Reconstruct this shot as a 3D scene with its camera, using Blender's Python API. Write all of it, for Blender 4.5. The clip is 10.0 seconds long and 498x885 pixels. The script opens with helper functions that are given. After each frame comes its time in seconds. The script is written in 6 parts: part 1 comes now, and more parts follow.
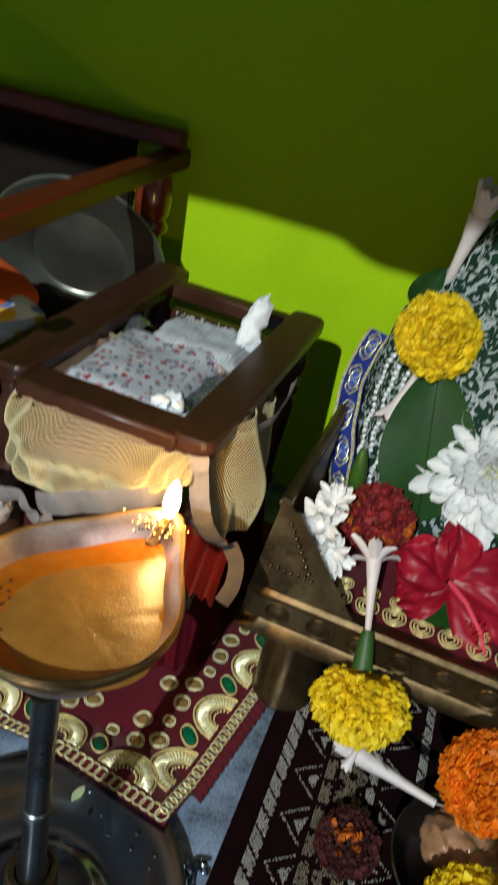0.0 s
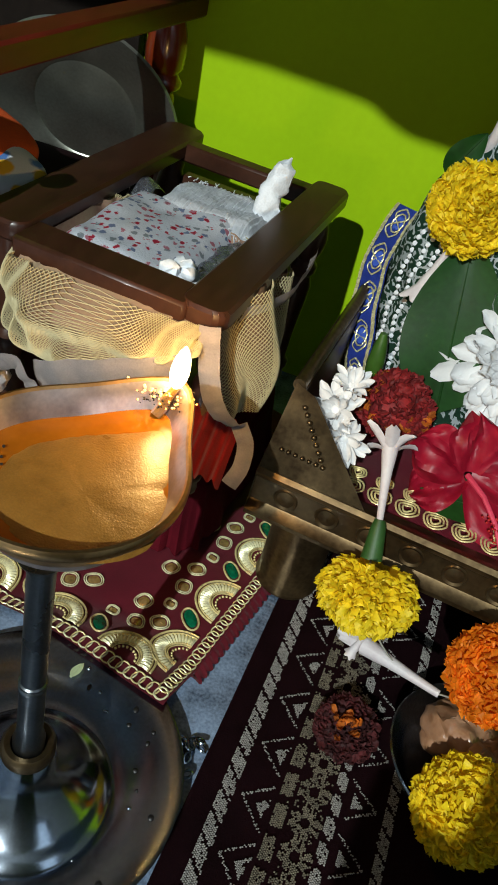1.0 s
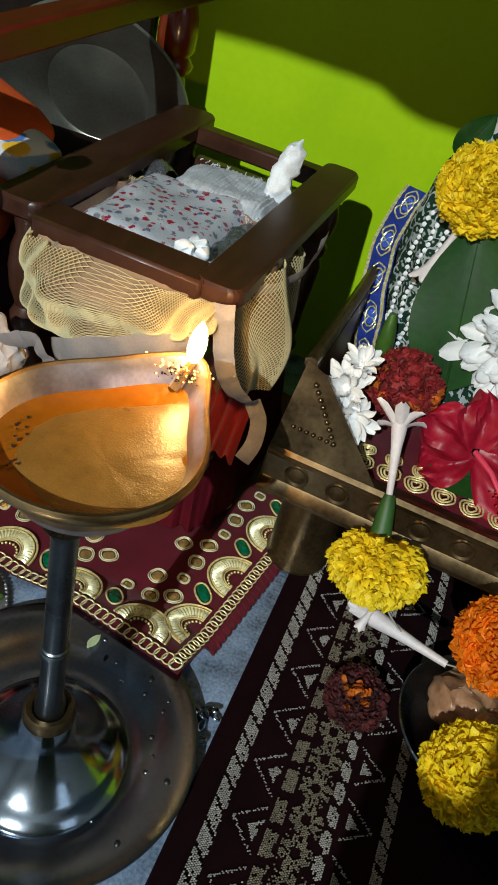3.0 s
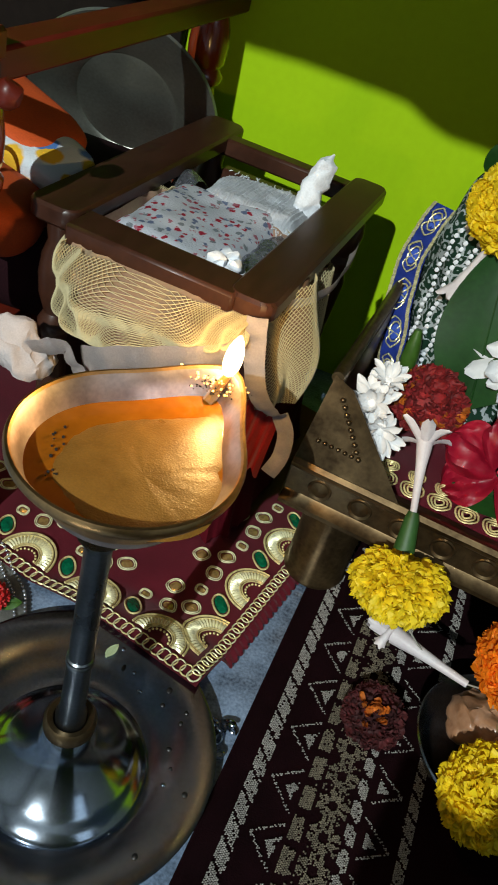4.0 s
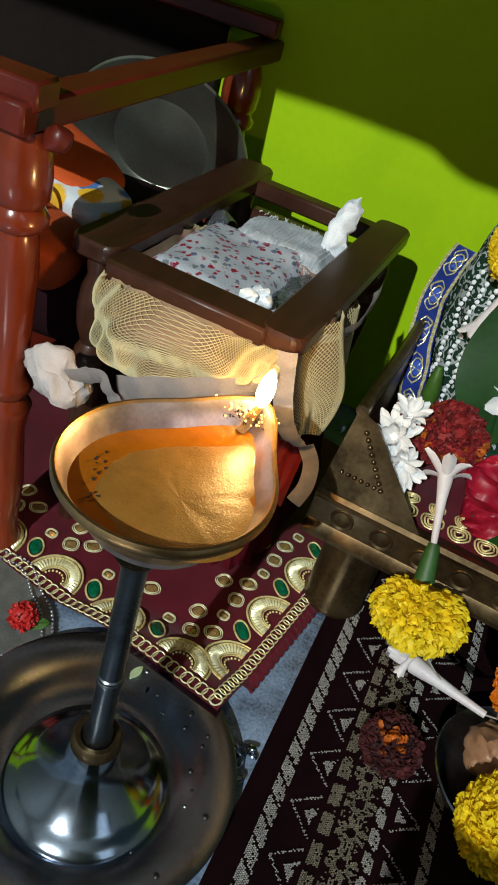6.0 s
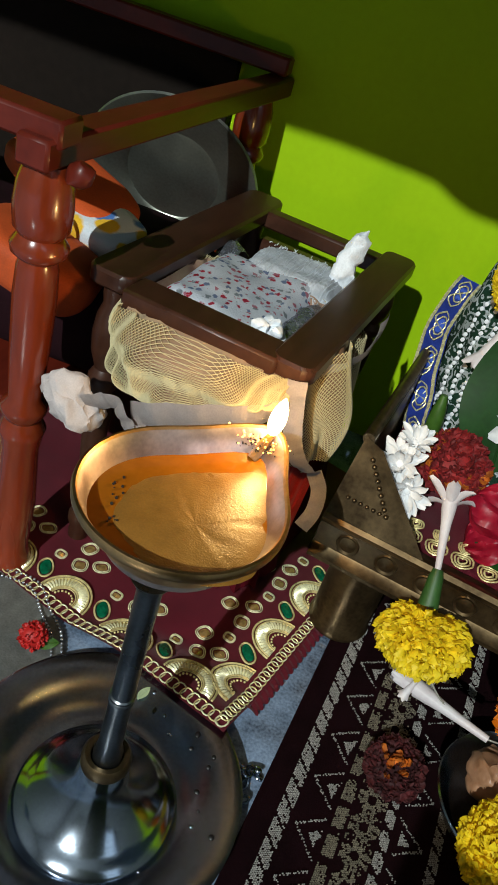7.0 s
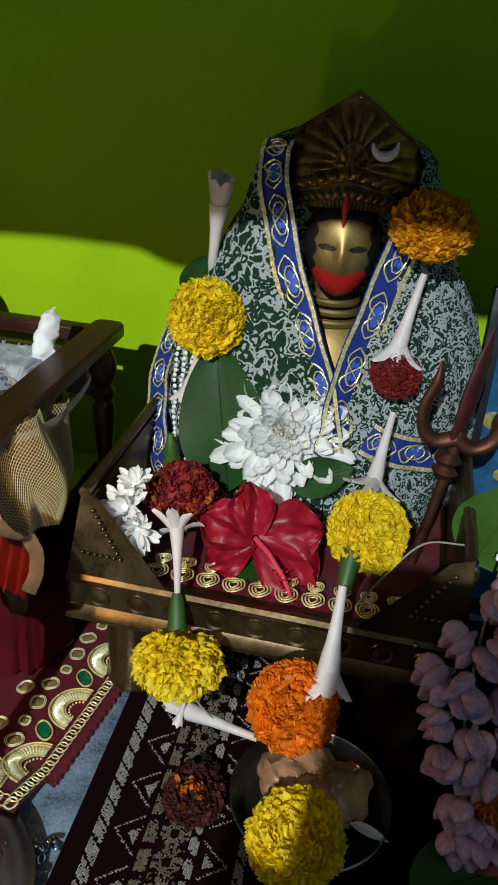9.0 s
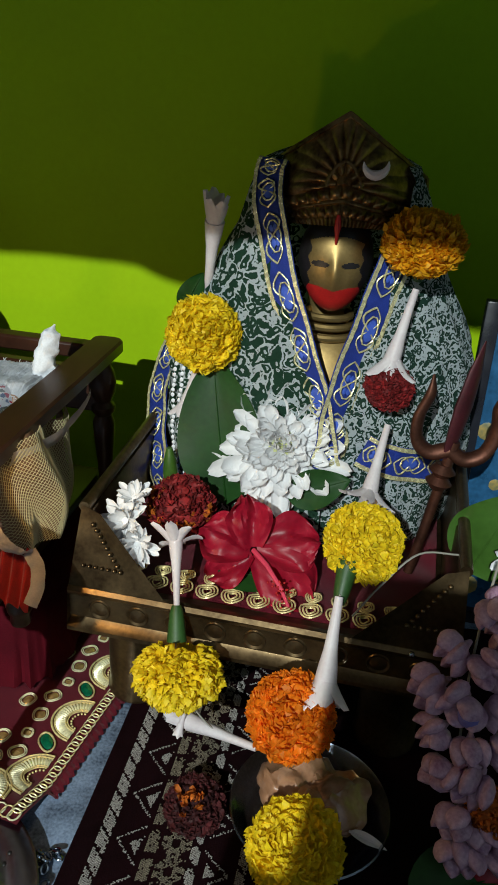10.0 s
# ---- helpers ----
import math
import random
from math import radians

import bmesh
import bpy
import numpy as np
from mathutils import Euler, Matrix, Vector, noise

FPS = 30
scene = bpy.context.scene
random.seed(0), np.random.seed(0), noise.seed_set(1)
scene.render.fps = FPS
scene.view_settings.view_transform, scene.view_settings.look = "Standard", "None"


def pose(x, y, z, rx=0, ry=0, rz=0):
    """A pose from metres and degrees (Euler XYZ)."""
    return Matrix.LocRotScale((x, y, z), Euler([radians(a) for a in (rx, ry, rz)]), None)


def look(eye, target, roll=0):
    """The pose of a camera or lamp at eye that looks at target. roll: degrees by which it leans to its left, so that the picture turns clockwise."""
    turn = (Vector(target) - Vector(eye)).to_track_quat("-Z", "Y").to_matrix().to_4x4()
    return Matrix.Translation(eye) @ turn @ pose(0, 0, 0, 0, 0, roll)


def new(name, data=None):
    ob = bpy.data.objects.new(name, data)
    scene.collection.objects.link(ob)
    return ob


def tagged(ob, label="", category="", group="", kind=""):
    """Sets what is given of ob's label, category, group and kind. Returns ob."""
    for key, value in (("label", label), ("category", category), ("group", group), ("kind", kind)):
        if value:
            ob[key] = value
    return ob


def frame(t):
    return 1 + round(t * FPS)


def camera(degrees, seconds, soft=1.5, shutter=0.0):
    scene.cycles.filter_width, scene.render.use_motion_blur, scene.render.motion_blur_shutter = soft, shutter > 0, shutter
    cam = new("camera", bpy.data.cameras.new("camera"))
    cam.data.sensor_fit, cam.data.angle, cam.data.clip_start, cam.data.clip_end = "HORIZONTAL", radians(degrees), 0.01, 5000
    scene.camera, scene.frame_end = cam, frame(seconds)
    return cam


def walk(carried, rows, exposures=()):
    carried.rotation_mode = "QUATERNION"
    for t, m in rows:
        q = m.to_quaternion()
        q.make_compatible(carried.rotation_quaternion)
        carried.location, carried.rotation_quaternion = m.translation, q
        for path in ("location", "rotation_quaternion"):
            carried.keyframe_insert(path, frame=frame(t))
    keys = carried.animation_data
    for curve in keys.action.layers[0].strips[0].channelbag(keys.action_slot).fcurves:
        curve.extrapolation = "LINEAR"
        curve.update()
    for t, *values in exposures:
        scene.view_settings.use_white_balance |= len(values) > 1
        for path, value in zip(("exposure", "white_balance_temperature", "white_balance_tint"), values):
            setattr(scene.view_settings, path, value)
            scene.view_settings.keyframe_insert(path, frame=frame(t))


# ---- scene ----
cam = camera(36.1, 10.0, soft=1.7, shutter=0.5)
PATH = [
    (0, (0.0285, 0.0211, 0.358), (-0.2114, 1.724, -0.662), 12.7),
    (0.5, (0.0249, 0.0346, 0.34), (-0.1764, 1.632, -0.847), 14.7),
    (1, (0.0261, 0.0339, 0.336), (-0.1446, 1.6022, -0.894), 15.9),
    (1.5, (0.0279, 0.0313, 0.338), (-0.1345, 1.5955, -0.898), 16.1),
    (2, (0.0269, 0.031, 0.333), (-0.1414, 1.5823, -0.917), 16),
    (2.2, (0.0281, 0.0303, 0.332), (-0.1373, 1.571, -0.933), 16),
    (3.5, (0.0203, 0.021, 0.338), (-0.1589, 1.5745, -0.909), 15.8),
    (4, (0.0137, 0.0223, 0.335), (-0.1694, 1.5789, -0.907), 17.2),
    (4.5, (0.0113, 0.0196, 0.332), (-0.199, 1.5772, -0.905), 17.5),
    (5, (0.0116, 0.0186, 0.33), (-0.2165, 1.5767, -0.903), 17.1),
    (5.5, (0.0114, 0.0155, 0.335), (-0.2244, 1.587, -0.879), 17),
    (7, (0.0055, 0.0025, 0.346), (-0.2613, 1.6206, -0.798), 17.6),
    (7.5, (0.0227, 0.004, 0.35), (-0.2278, 1.6306, -0.786), 16.8),
    (7.8, (0.0422, 0.001, 0.357), (-0.1471, 1.6502, -0.759), 16.2),
    (8, (0.0703, 0.0002, 0.366), (-0.1404, 1.6675, -0.718), 12.9),
    (8.5, (0.1107, -0.0035, 0.367), (-0.0598, 1.7263, -0.621), 7.6),
    (9, (0.1216, -0.0016, 0.363), (-0.0136, 1.7584, -0.578), 4.2),
    (9.5, (0.1211, -0.0038, 0.367), (-0.0025, 1.7634, -0.56), 3.9),
    (10, (0.125, -0.0069, 0.368), (-0.0195, 1.7651, -0.549), 3.5),
]
walk(cam, [(t, look(eye, target, roll)) for t, eye, target, roll in PATH])

# ---- light ----
scene.view_settings.exposure = 0.0
world = bpy.data.worlds.new("room_dark")
scene.world = world
world.use_nodes = True
world.node_tree.nodes["Background"].inputs[0].default_value = (0.5, 0.6, 0.8, 1)
world.node_tree.nodes["Background"].inputs[1].default_value = 0.02

def lamp(name, kind, energy, color, m, **kw):
    d = bpy.data.lights.new(name, kind)
    d.energy, d.color = energy, color
    if kind == "AREA":
        d.shape, d.size, d.size_y = "RECTANGLE", kw["size"], kw["size_y"]
    else:
        d.shadow_soft_size = kw["radius"]
    ob = new(name, d)
    ob.matrix_world = m
    return ob

BULB = (-0.30, -1.75, 1.48)
lamp("bulb_light", "POINT", 248, (0.90, 1.0, 0.98), pose(*BULB), radius=0.012)
# unseen soft blue fill lamp, hung inside the room short of the window opening
lamp("blue_fill", "AREA", 3.0, (0.66, 0.85, 1.0), look((1.55, -1.2, 1.35), (0.2, 0.3, 0.2)), size=0.9, size_y=1.0)
lamp("flame_light", "POINT", 0.205, (1.0, 0.60, 0.20), pose(-0.0265, 0.2525, 0.194), radius=0.004)

# ---- materials ----
def mat(name, color, rough=0.6, metal=0.0, var=0.25, scale=60.0, bump=0.15, grain=600.0, color2=None, spec=0.5, coat=0.0, sheen=0.0, sss=0.0, stretch=(1, 1, 1), random_per=0.0, roughvar=0.15, thin=0.0):
    """Colour with large stains and fine grain, in metres."""
    m = bpy.data.materials.new(name)
    m.use_nodes = True
    n, l = m.node_tree.nodes, m.node_tree.links
    b = n["Principled BSDF"]
    tc = n.new("ShaderNodeTexCoord")
    mp = n.new("ShaderNodeMapping")
    mp.inputs["Scale"].default_value = stretch
    l.new(tc.outputs["Object"], mp.inputs[0])
    big, fine = n.new("ShaderNodeTexNoise"), n.new("ShaderNodeTexNoise")
    big.inputs["Scale"].default_value, fine.inputs["Scale"].default_value = scale, grain
    big.inputs["Detail"].default_value, fine.inputs["Detail"].default_value = 4, 2
    l.new(mp.outputs[0], big.inputs["Vector"]), l.new(mp.outputs[0], fine.inputs["Vector"])
    ramp = n.new("ShaderNodeValToRGB")
    c2 = color2 or tuple(c * (1 - var) for c in color)
    c3 = tuple(min(1, c * (1 + var * 0.6)) for c in color)
    ramp.color_ramp.elements[0].position, ramp.color_ramp.elements[1].position = 0.3, 0.72
    ramp.color_ramp.elements[0].color, ramp.color_ramp.elements[1].color = (*c2, 1), (*c3, 1)
    mix = n.new("ShaderNodeMath"); mix.operation = "MULTIPLY_ADD"
    mix.inputs[1].default_value = 0.35
    l.new(fine.outputs[0], mix.inputs[0])
    half = n.new("ShaderNodeMath"); half.operation = "MULTIPLY_ADD"
    half.inputs[1].default_value, half.inputs[2].default_value = 0.65, 0.0
    l.new(big.outputs[0], half.inputs[0]), l.new(half.outputs[0], mix.inputs[2])
    l.new(mix.outputs[0], ramp.inputs[0])
    out = ramp.outputs[0]
    if random_per:
        geo = n.new("ShaderNodeNewGeometry")
        hsv = n.new("ShaderNodeHueSaturation")
        mr = n.new("ShaderNodeMapRange")
        mr.inputs[3].default_value, mr.inputs[4].default_value = 1 - random_per, 1 + random_per
        l.new(geo.outputs["Random Per Island"], mr.inputs[0])
        l.new(mr.outputs[0], hsv.inputs["Value"]), l.new(out, hsv.inputs["Color"])
        out = hsv.outputs[0]
    l.new(out, b.inputs["Base Color"])
    b.inputs["Metallic"].default_value = metal
    b.inputs["Specular IOR Level"].default_value = spec
    b.inputs["Coat Weight"].default_value = coat
    b.inputs["Coat Roughness"].default_value = 0.12
    b.inputs["Sheen Weight"].default_value = sheen
    if sss:
        b.inputs["Subsurface Weight"].default_value = sss
        b.inputs["Subsurface Radius"].default_value = (0.004, 0.003, 0.002)
    rr = n.new("ShaderNodeMapRange")
    rr.inputs[3].default_value, rr.inputs[4].default_value = max(0.02, rough - roughvar), min(1, rough + roughvar)
    l.new(big.outputs[0], rr.inputs[0]), l.new(rr.outputs[0], b.inputs["Roughness"])
    if bump:
        bp = n.new("ShaderNodeBump")
        bp.inputs["Strength"].default_value, bp.inputs["Distance"].default_value = bump, 0.0006
        l.new(mix.outputs[0], bp.inputs["Height"]), l.new(bp.outputs[0], b.inputs["Normal"])
    if thin:
        tr, both = n.new("ShaderNodeBsdfTranslucent"), n.new("ShaderNodeMixShader")
        both.inputs[0].default_value = thin
        l.new(out, tr.inputs["Color"])
        l.new(b.outputs[0], both.inputs[1]), l.new(tr.outputs[0], both.inputs[2])
        l.new(both.outputs[0], n["Material Output"].inputs["Surface"])
    return m


def cloth_print(name, ground, ink, scale, cover=0.5, distort=2.0, ink2=None, rough=0.85, weave=1400.0, rag=1.5):
    """Printed cloth: curling figures of ink on a ground."""
    m = bpy.data.materials.new(name)
    m.use_nodes = True
    n, l = m.node_tree.nodes, m.node_tree.links
    b = n["Principled BSDF"]
    tc = n.new("ShaderNodeTexCoord")
    warp = n.new("ShaderNodeTexNoise")
    warp.inputs["Scale"].default_value = scale * 0.6
    l.new(tc.outputs["Object"], warp.inputs["Vector"])
    add = n.new("ShaderNodeVectorMath"); add.operation = "MULTIPLY_ADD"
    add.inputs[1].default_value = (distort / scale,) * 3
    l.new(warp.outputs["Color"], add.inputs[0]), l.new(tc.outputs["Object"], add.inputs[2])
    vo = n.new("ShaderNodeTexVoronoi")
    vo.inputs["Scale"].default_value = scale
    l.new(add.outputs[0], vo.inputs["Vector"])
    rings = n.new("ShaderNodeMath"); rings.operation = "SINE"
    mul = n.new("ShaderNodeMath"); mul.operation = "MULTIPLY"; mul.inputs[1].default_value = 12.0
    l.new(vo.outputs["Distance"], mul.inputs[0]), l.new(mul.outputs[0], rings.inputs[0])
    fine = n.new("ShaderNodeTexNoise"); fine.inputs["Scale"].default_value = scale * 5
    l.new(tc.outputs["Object"], fine.inputs["Vector"])
    s = n.new("ShaderNodeMath"); s.operation = "MULTIPLY_ADD"; s.inputs[1].default_value = rag
    l.new(fine.outputs[0], s.inputs[0]), l.new(rings.outputs[0], s.inputs[2])
    ramp = n.new("ShaderNodeValToRGB")
    e = ramp.color_ramp.elements
    e[0].position, e[1].position = cover - 0.03, cover + 0.03
    e[0].color, e[1].color = (*ground, 1), (*ink, 1)
    if ink2:
        x = e.new(min(0.98, cover + 0.16)); x.color = (*ink, 1)
        x = e.new(min(0.99, cover + 0.19)); x.color = (*ink2, 1)
    mr = n.new("ShaderNodeMapRange")
    mr.inputs[1].default_value, mr.inputs[2].default_value = -1.0 + 0.25 * rag, 1.0 + 0.75 * rag
    l.new(s.outputs[0], mr.inputs[0]), l.new(mr.outputs[0], ramp.inputs[0])
    l.new(ramp.outputs[0], b.inputs["Base Color"])
    b.inputs["Roughness"].default_value = rough
    wv = n.new("ShaderNodeTexNoise"); wv.inputs["Scale"].default_value = weave
    l.new(tc.outputs["Object"], wv.inputs["Vector"])
    bp = n.new("ShaderNodeBump"); bp.inputs["Strength"].default_value, bp.inputs["Distance"].default_value = 0.4, 0.0005
    l.new(wv.outputs[0], bp.inputs["Height"]), l.new(bp.outputs[0], b.inputs["Normal"])
    return m


def dot_print(name, ground, scale, inks, size, ragged):
    """Cotton printed with scattered ragged spots of several inks."""
    m = bpy.data.materials.new(name)
    m.use_nodes = True
    n, l = m.node_tree.nodes, m.node_tree.links
    b = n["Principled BSDF"]
    tc = n.new("ShaderNodeTexCoord")
    warp = n.new("ShaderNodeTexNoise"); warp.inputs["Scale"].default_value = scale * 2.2
    l.new(tc.outputs["Object"], warp.inputs["Vector"])
    add = n.new("ShaderNodeVectorMath"); add.operation = "MULTIPLY_ADD"
    add.inputs[1].default_value = (ragged / scale,) * 3
    l.new(warp.outputs["Color"], add.inputs[0]), l.new(tc.outputs["Object"], add.inputs[2])
    vo = n.new("ShaderNodeTexVoronoi"); vo.inputs["Scale"].default_value = scale
    l.new(add.outputs[0], vo.inputs["Vector"])
    sep = n.new("ShaderNodeSeparateColor")
    l.new(vo.outputs["Color"], sep.inputs[0])
    ramp = n.new("ShaderNodeValToRGB"); ramp.color_ramp.interpolation = "CONSTANT"
    e = ramp.color_ramp.elements
    e[0].position, e[0].color = 0.0, (*inks[0], 1)
    e[1].position, e[1].color = 0.3, (*inks[1], 1)
    for p, c in ((0.55, inks[2]), (0.8, inks[3])):
        x = e.new(p); x.color = (*c, 1)
    l.new(sep.outputs[0], ramp.inputs[0])
    cut = n.new("ShaderNodeMapRange")
    cut.inputs[1].default_value, cut.inputs[2].default_value, cut.inputs[3].default_value, cut.inputs[4].default_value = size - 0.04, size + 0.04, 1.0, 0.0
    l.new(vo.outputs["Distance"], cut.inputs[0])
    mix = n.new("ShaderNodeMix"); mix.data_type = "RGBA"
    l.new(cut.outputs[0], mix.inputs[0])
    mix.inputs[6].default_value = (*ground, 1)
    l.new(ramp.outputs[0], mix.inputs[7])
    l.new(mix.outputs[2], b.inputs["Base Color"])
    b.inputs["Roughness"].default_value = 0.9
    wv = n.new("ShaderNodeTexNoise"); wv.inputs["Scale"].default_value = 900
    l.new(tc.outputs["Object"], wv.inputs["Vector"])
    bp = n.new("ShaderNodeBump"); bp.inputs["Strength"].default_value, bp.inputs["Distance"].default_value = 0.5, 0.0006
    l.new(wv.outputs[0], bp.inputs["Height"]), l.new(bp.outputs[0], b.inputs["Normal"])
    return m


WALL = mat("green_wall_paint", (0.33, 0.54, 0.004), 0.6, spec=0.12, var=0.10, scale=9, grain=180, bump=0.12)
# unseen room surfaces, coloured near-black to cut the bounced light
ROOM = mat("dark_room_plaster", (0.10, 0.105, 0.11), 0.9, var=0.1, scale=3, grain=80)
FLOOR = mat("grey_stone", (0.22, 0.295, 0.42), 0.2, var=0.6, scale=48, grain=600, bump=0.35, color2=(0.025, 0.035, 0.055))
DARKWOOD = mat("dark_polished_wood", (0.048, 0.017, 0.009), 0.38, var=0.5, scale=30, grain=260, stretch=(1, 0.25, 1), bump=0.12, coat=0.08, spec=0.35)
REDWOOD = mat("red_polished_wood", (0.20, 0.026, 0.006), 0.25, var=0.4, scale=25, grain=220, stretch=(1, 1, 0.2), bump=0.08, coat=0.5)
REDWOOD2 = mat("red_brown_polished_wood", (0.115, 0.013, 0.006), 0.42, var=0.4, scale=25, grain=220, stretch=(1, 0.2, 1), bump=0.12, coat=0.05, spec=0.3)
STEEL = mat("stainless_steel", (0.37, 0.42, 0.50), 0.15, 1.0, var=0.25, scale=35, grain=900, bump=0.03, roughvar=0.1)
STEMSTEEL = mat("dark_stem_steel", (0.20, 0.215, 0.23), 0.3, 1.0, var=0.35, scale=60, grain=700, bump=0.06)
SHADEPANEL = mat("shade_black_board", (0.012, 0.008, 0.006), 0.85, var=0.4, scale=14, grain=160, spec=0.1)
DULLSTEEL = mat("scuffed_steel", (0.40, 0.41, 0.35), 0.36, 0.93, var=0.3, scale=22, grain=500, bump=0.06)
DARKSTEEL = mat("oily_dark_steel", (0.34, 0.38, 0.45), 0.2, 1.0, var=0.45, scale=28, grain=600, bump=0.05, roughvar=0.1)
BRASS = mat("aged_brass", (0.165, 0.112, 0.055), 0.36, 0.9, var=0.5, scale=45, grain=380, bump=0.12, color2=(0.06, 0.036, 0.018))
LAMPBRASS = mat("lamp_brass", (0.60, 0.34, 0.14), 0.34, 1.0, var=0.35, scale=60, grain=500, bump=0.06)
LAMPRIM = mat("tarnished_pale_rim", (0.52, 0.43, 0.42), 0.42, 1.0, var=0.3, scale=80, grain=600, bump=0.06)
CROWN = mat("dark_crown_brass", (0.34, 0.20, 0.075), 0.34, 0.9, var=0.6, scale=90, grain=420, bump=0.4, color2=(0.045, 0.02, 0.01))
OIL = mat("amber_oil", (0.27, 0.085, 0.006), 0.10, 0.0, var=0.35, scale=70, grain=300, bump=0.02, color2=(0.24, 0.07, 0.004), sss=0.1)
GHEE = mat("thick_ghee", (0.27, 0.125, 0.022), 0.34, var=0.35, scale=90, grain=1500, bump=0.7, sss=0.3)
SOOT = mat("soot", (0.012, 0.008, 0.006), 0.9, var=0.4, bump=0.5)
MAROON = mat("maroon_satin_cloth", (0.20, 0.008, 0.026), 0.5, var=0.35, scale=35, grain=1500, bump=0.3, sheen=0.3)
BLOCKCLOTH = mat("shade_darkened_maroon_drape", (0.075, 0.003, 0.008), 0.9, spec=0.1, var=0.4, scale=40, grain=1200, bump=0.3)
REDCLOTH = mat("red_frill_cloth", (0.52, 0.012, 0.010), 0.7, var=0.4, scale=60, grain=1500, bump=0.4, sheen=0.3)
GOLD = mat("gold_thread", (0.84, 0.68, 0.32), 0.30, 0.3, var=0.4, scale=250, grain=1800, bump=0.5)
PALEGOLD = mat("pale_gold_thread", (0.84, 0.79, 0.50), 0.30, 0.2, var=0.35, scale=250, grain=1800, bump=0.6)
SPANGLE = mat("copper_gold_spangle", (0.60, 0.38, 0.14), 0.22, 0.6, var=0.5, scale=300, grain=900, bump=0.4)
GEM = mat("green_sequin", (0.004, 0.16, 0.075), 0.15, 0.2, var=0.5, scale=300, bump=0.05, coat=0.6)
RUG = mat("dark_maroon_rug", (0.016, 0.004, 0.006), 0.95, var=0.5, scale=40, grain=1300, bump=0.8, spec=0.1)
RUGWHITE = mat("pale_rug_yarn", (0.28, 0.26, 0.24), 0.95, var=0.35, scale=200, grain=1400, bump=0.9, random_per=0.3)
RUGTAN = mat("tan_rug_yarn", (0.155, 0.128, 0.09), 0.95, var=0.5, scale=200, grain=1400, bump=0.9, random_per=0.45)
FLORAL = dot_print("floral_cotton", (0.78, 0.80, 0.86), 230, ((0.50, 0.02, 0.05), (0.20, 0.25, 0.40), (0.55, 0.20, 0.26), (0.30, 0.33, 0.36)), 0.37, 0.85)
TOWEL = mat("white_towelling", (0.78, 0.81, 0.86), 0.95, var=0.2, scale=120, grain=900, bump=1.0, sheen=0.3)
COTTON = mat("white_cotton_tape", (0.50, 0.43, 0.41), 0.9, var=0.22, scale=90, grain=1300, bump=0.6)
TINSEL = mat("silver_tinsel_cloth", (0.6, 0.62, 0.68), 0.25, 0.8, var=0.5, scale=300, grain=900, bump=1.0)
NET = mat("straw_net", (0.52, 0.44, 0.25), 0.7, var=0.25, scale=50, grain=800, bump=0.2)
LINING = mat("pale_bundle_cloth", (0.24, 0.18, 0.105), 0.85, var=0.4, scale=32, grain=700, bump=0.4, color2=(0.25, 0.12, 0.09))
FOLD = mat("brown_inner_cloth", (0.19, 0.105, 0.058), 0.85, var=0.4, scale=45, grain=700, bump=0.4)
ORANGE_CLOTH = mat("orange_cloth", (0.50, 0.065, 0.005), 0.8, var=0.35, scale=40, grain=1200, bump=0.4)
SPOTTED = dot_print("spotted_print", (0.58, 0.62, 0.66), 62, ((0.70, 0.40, 0.02), (0.05, 0.02, 0.12), (0.06, 0.16, 0.42), (0.70, 0.40, 0.02)), 0.42, 0.25)
SARI = cloth_print("green_white_sari", (0.008, 0.052, 0.025), (0.60, 0.66, 0.68), 150, cover=0.635, distort=2.6, rag=2.2)
SARI_DENSE = cloth_print("green_white_sari_end", (0.010, 0.052, 0.032), (0.60, 0.66, 0.68), 230, cover=0.535, distort=3.0, rag=2.2)
SILVERCLOTH = mat("grey_silver_cloth", (0.30, 0.30, 0.28), 0.6, 0.2, var=0.4, scale=120, grain=900, bump=0.8)
GILT = mat("gilt_metal_braid", (0.88, 0.74, 0.42), 0.26, 0.45, var=0.5, scale=420, grain=1500, bump=1.0)
BLUE = mat("royal_blue_brocade", (0.030, 0.070, 0.46), 0.5, var=0.35, scale=110, grain=1500, bump=0.5, sheen=0.2)
PALEBLUE = mat("blue_brocade_figure", (0.05, 0.11, 0.52), 0.4, var=0.3, scale=200, grain=1500, bump=0.4)
IDOLGOLD = mat("painted_gold_metal", (0.34, 0.23, 0.085), 0.46, 0.8, var=0.3, scale=60, grain=500, bump=0.05)
HAIR = mat("black_paint", (0.012, 0.010, 0.010), 0.4, var=0.3)
VERMILION = mat("vermilion_paint", (0.48, 0.012, 0.010), 0.55, var=0.3, scale=80, grain=800, bump=0.2)
YELLOW = mat("yellow_marigold_petal", (0.92, 0.68, 0.014), 0.6, var=0.18, scale=120, grain=900, bump=0.2, random_per=0.16, thin=0.28)
AMBER = mat("amber_marigold_petal", (0.90, 0.46, 0.008), 0.6, var=0.2, scale=120, grain=900, bump=0.2, random_per=0.2, thin=0.4)
ORANGE = mat("orange_marigold_petal", (0.95, 0.26, 0.007), 0.6, var=0.2, scale=120, grain=900, bump=0.2, random_per=0.2, thin=0.4)
WITHERED = mat("withered_marigold_petal", (0.055, 0.003, 0.004), 0.8, var=0.6, scale=150, grain=900, bump=0.3, random_per=0.4)
DRIED = mat("dark_red_marigold_petal", (0.20, 0.005, 0.006), 0.75, var=0.6, scale=150, grain=900, bump=0.3, random_per=0.4)
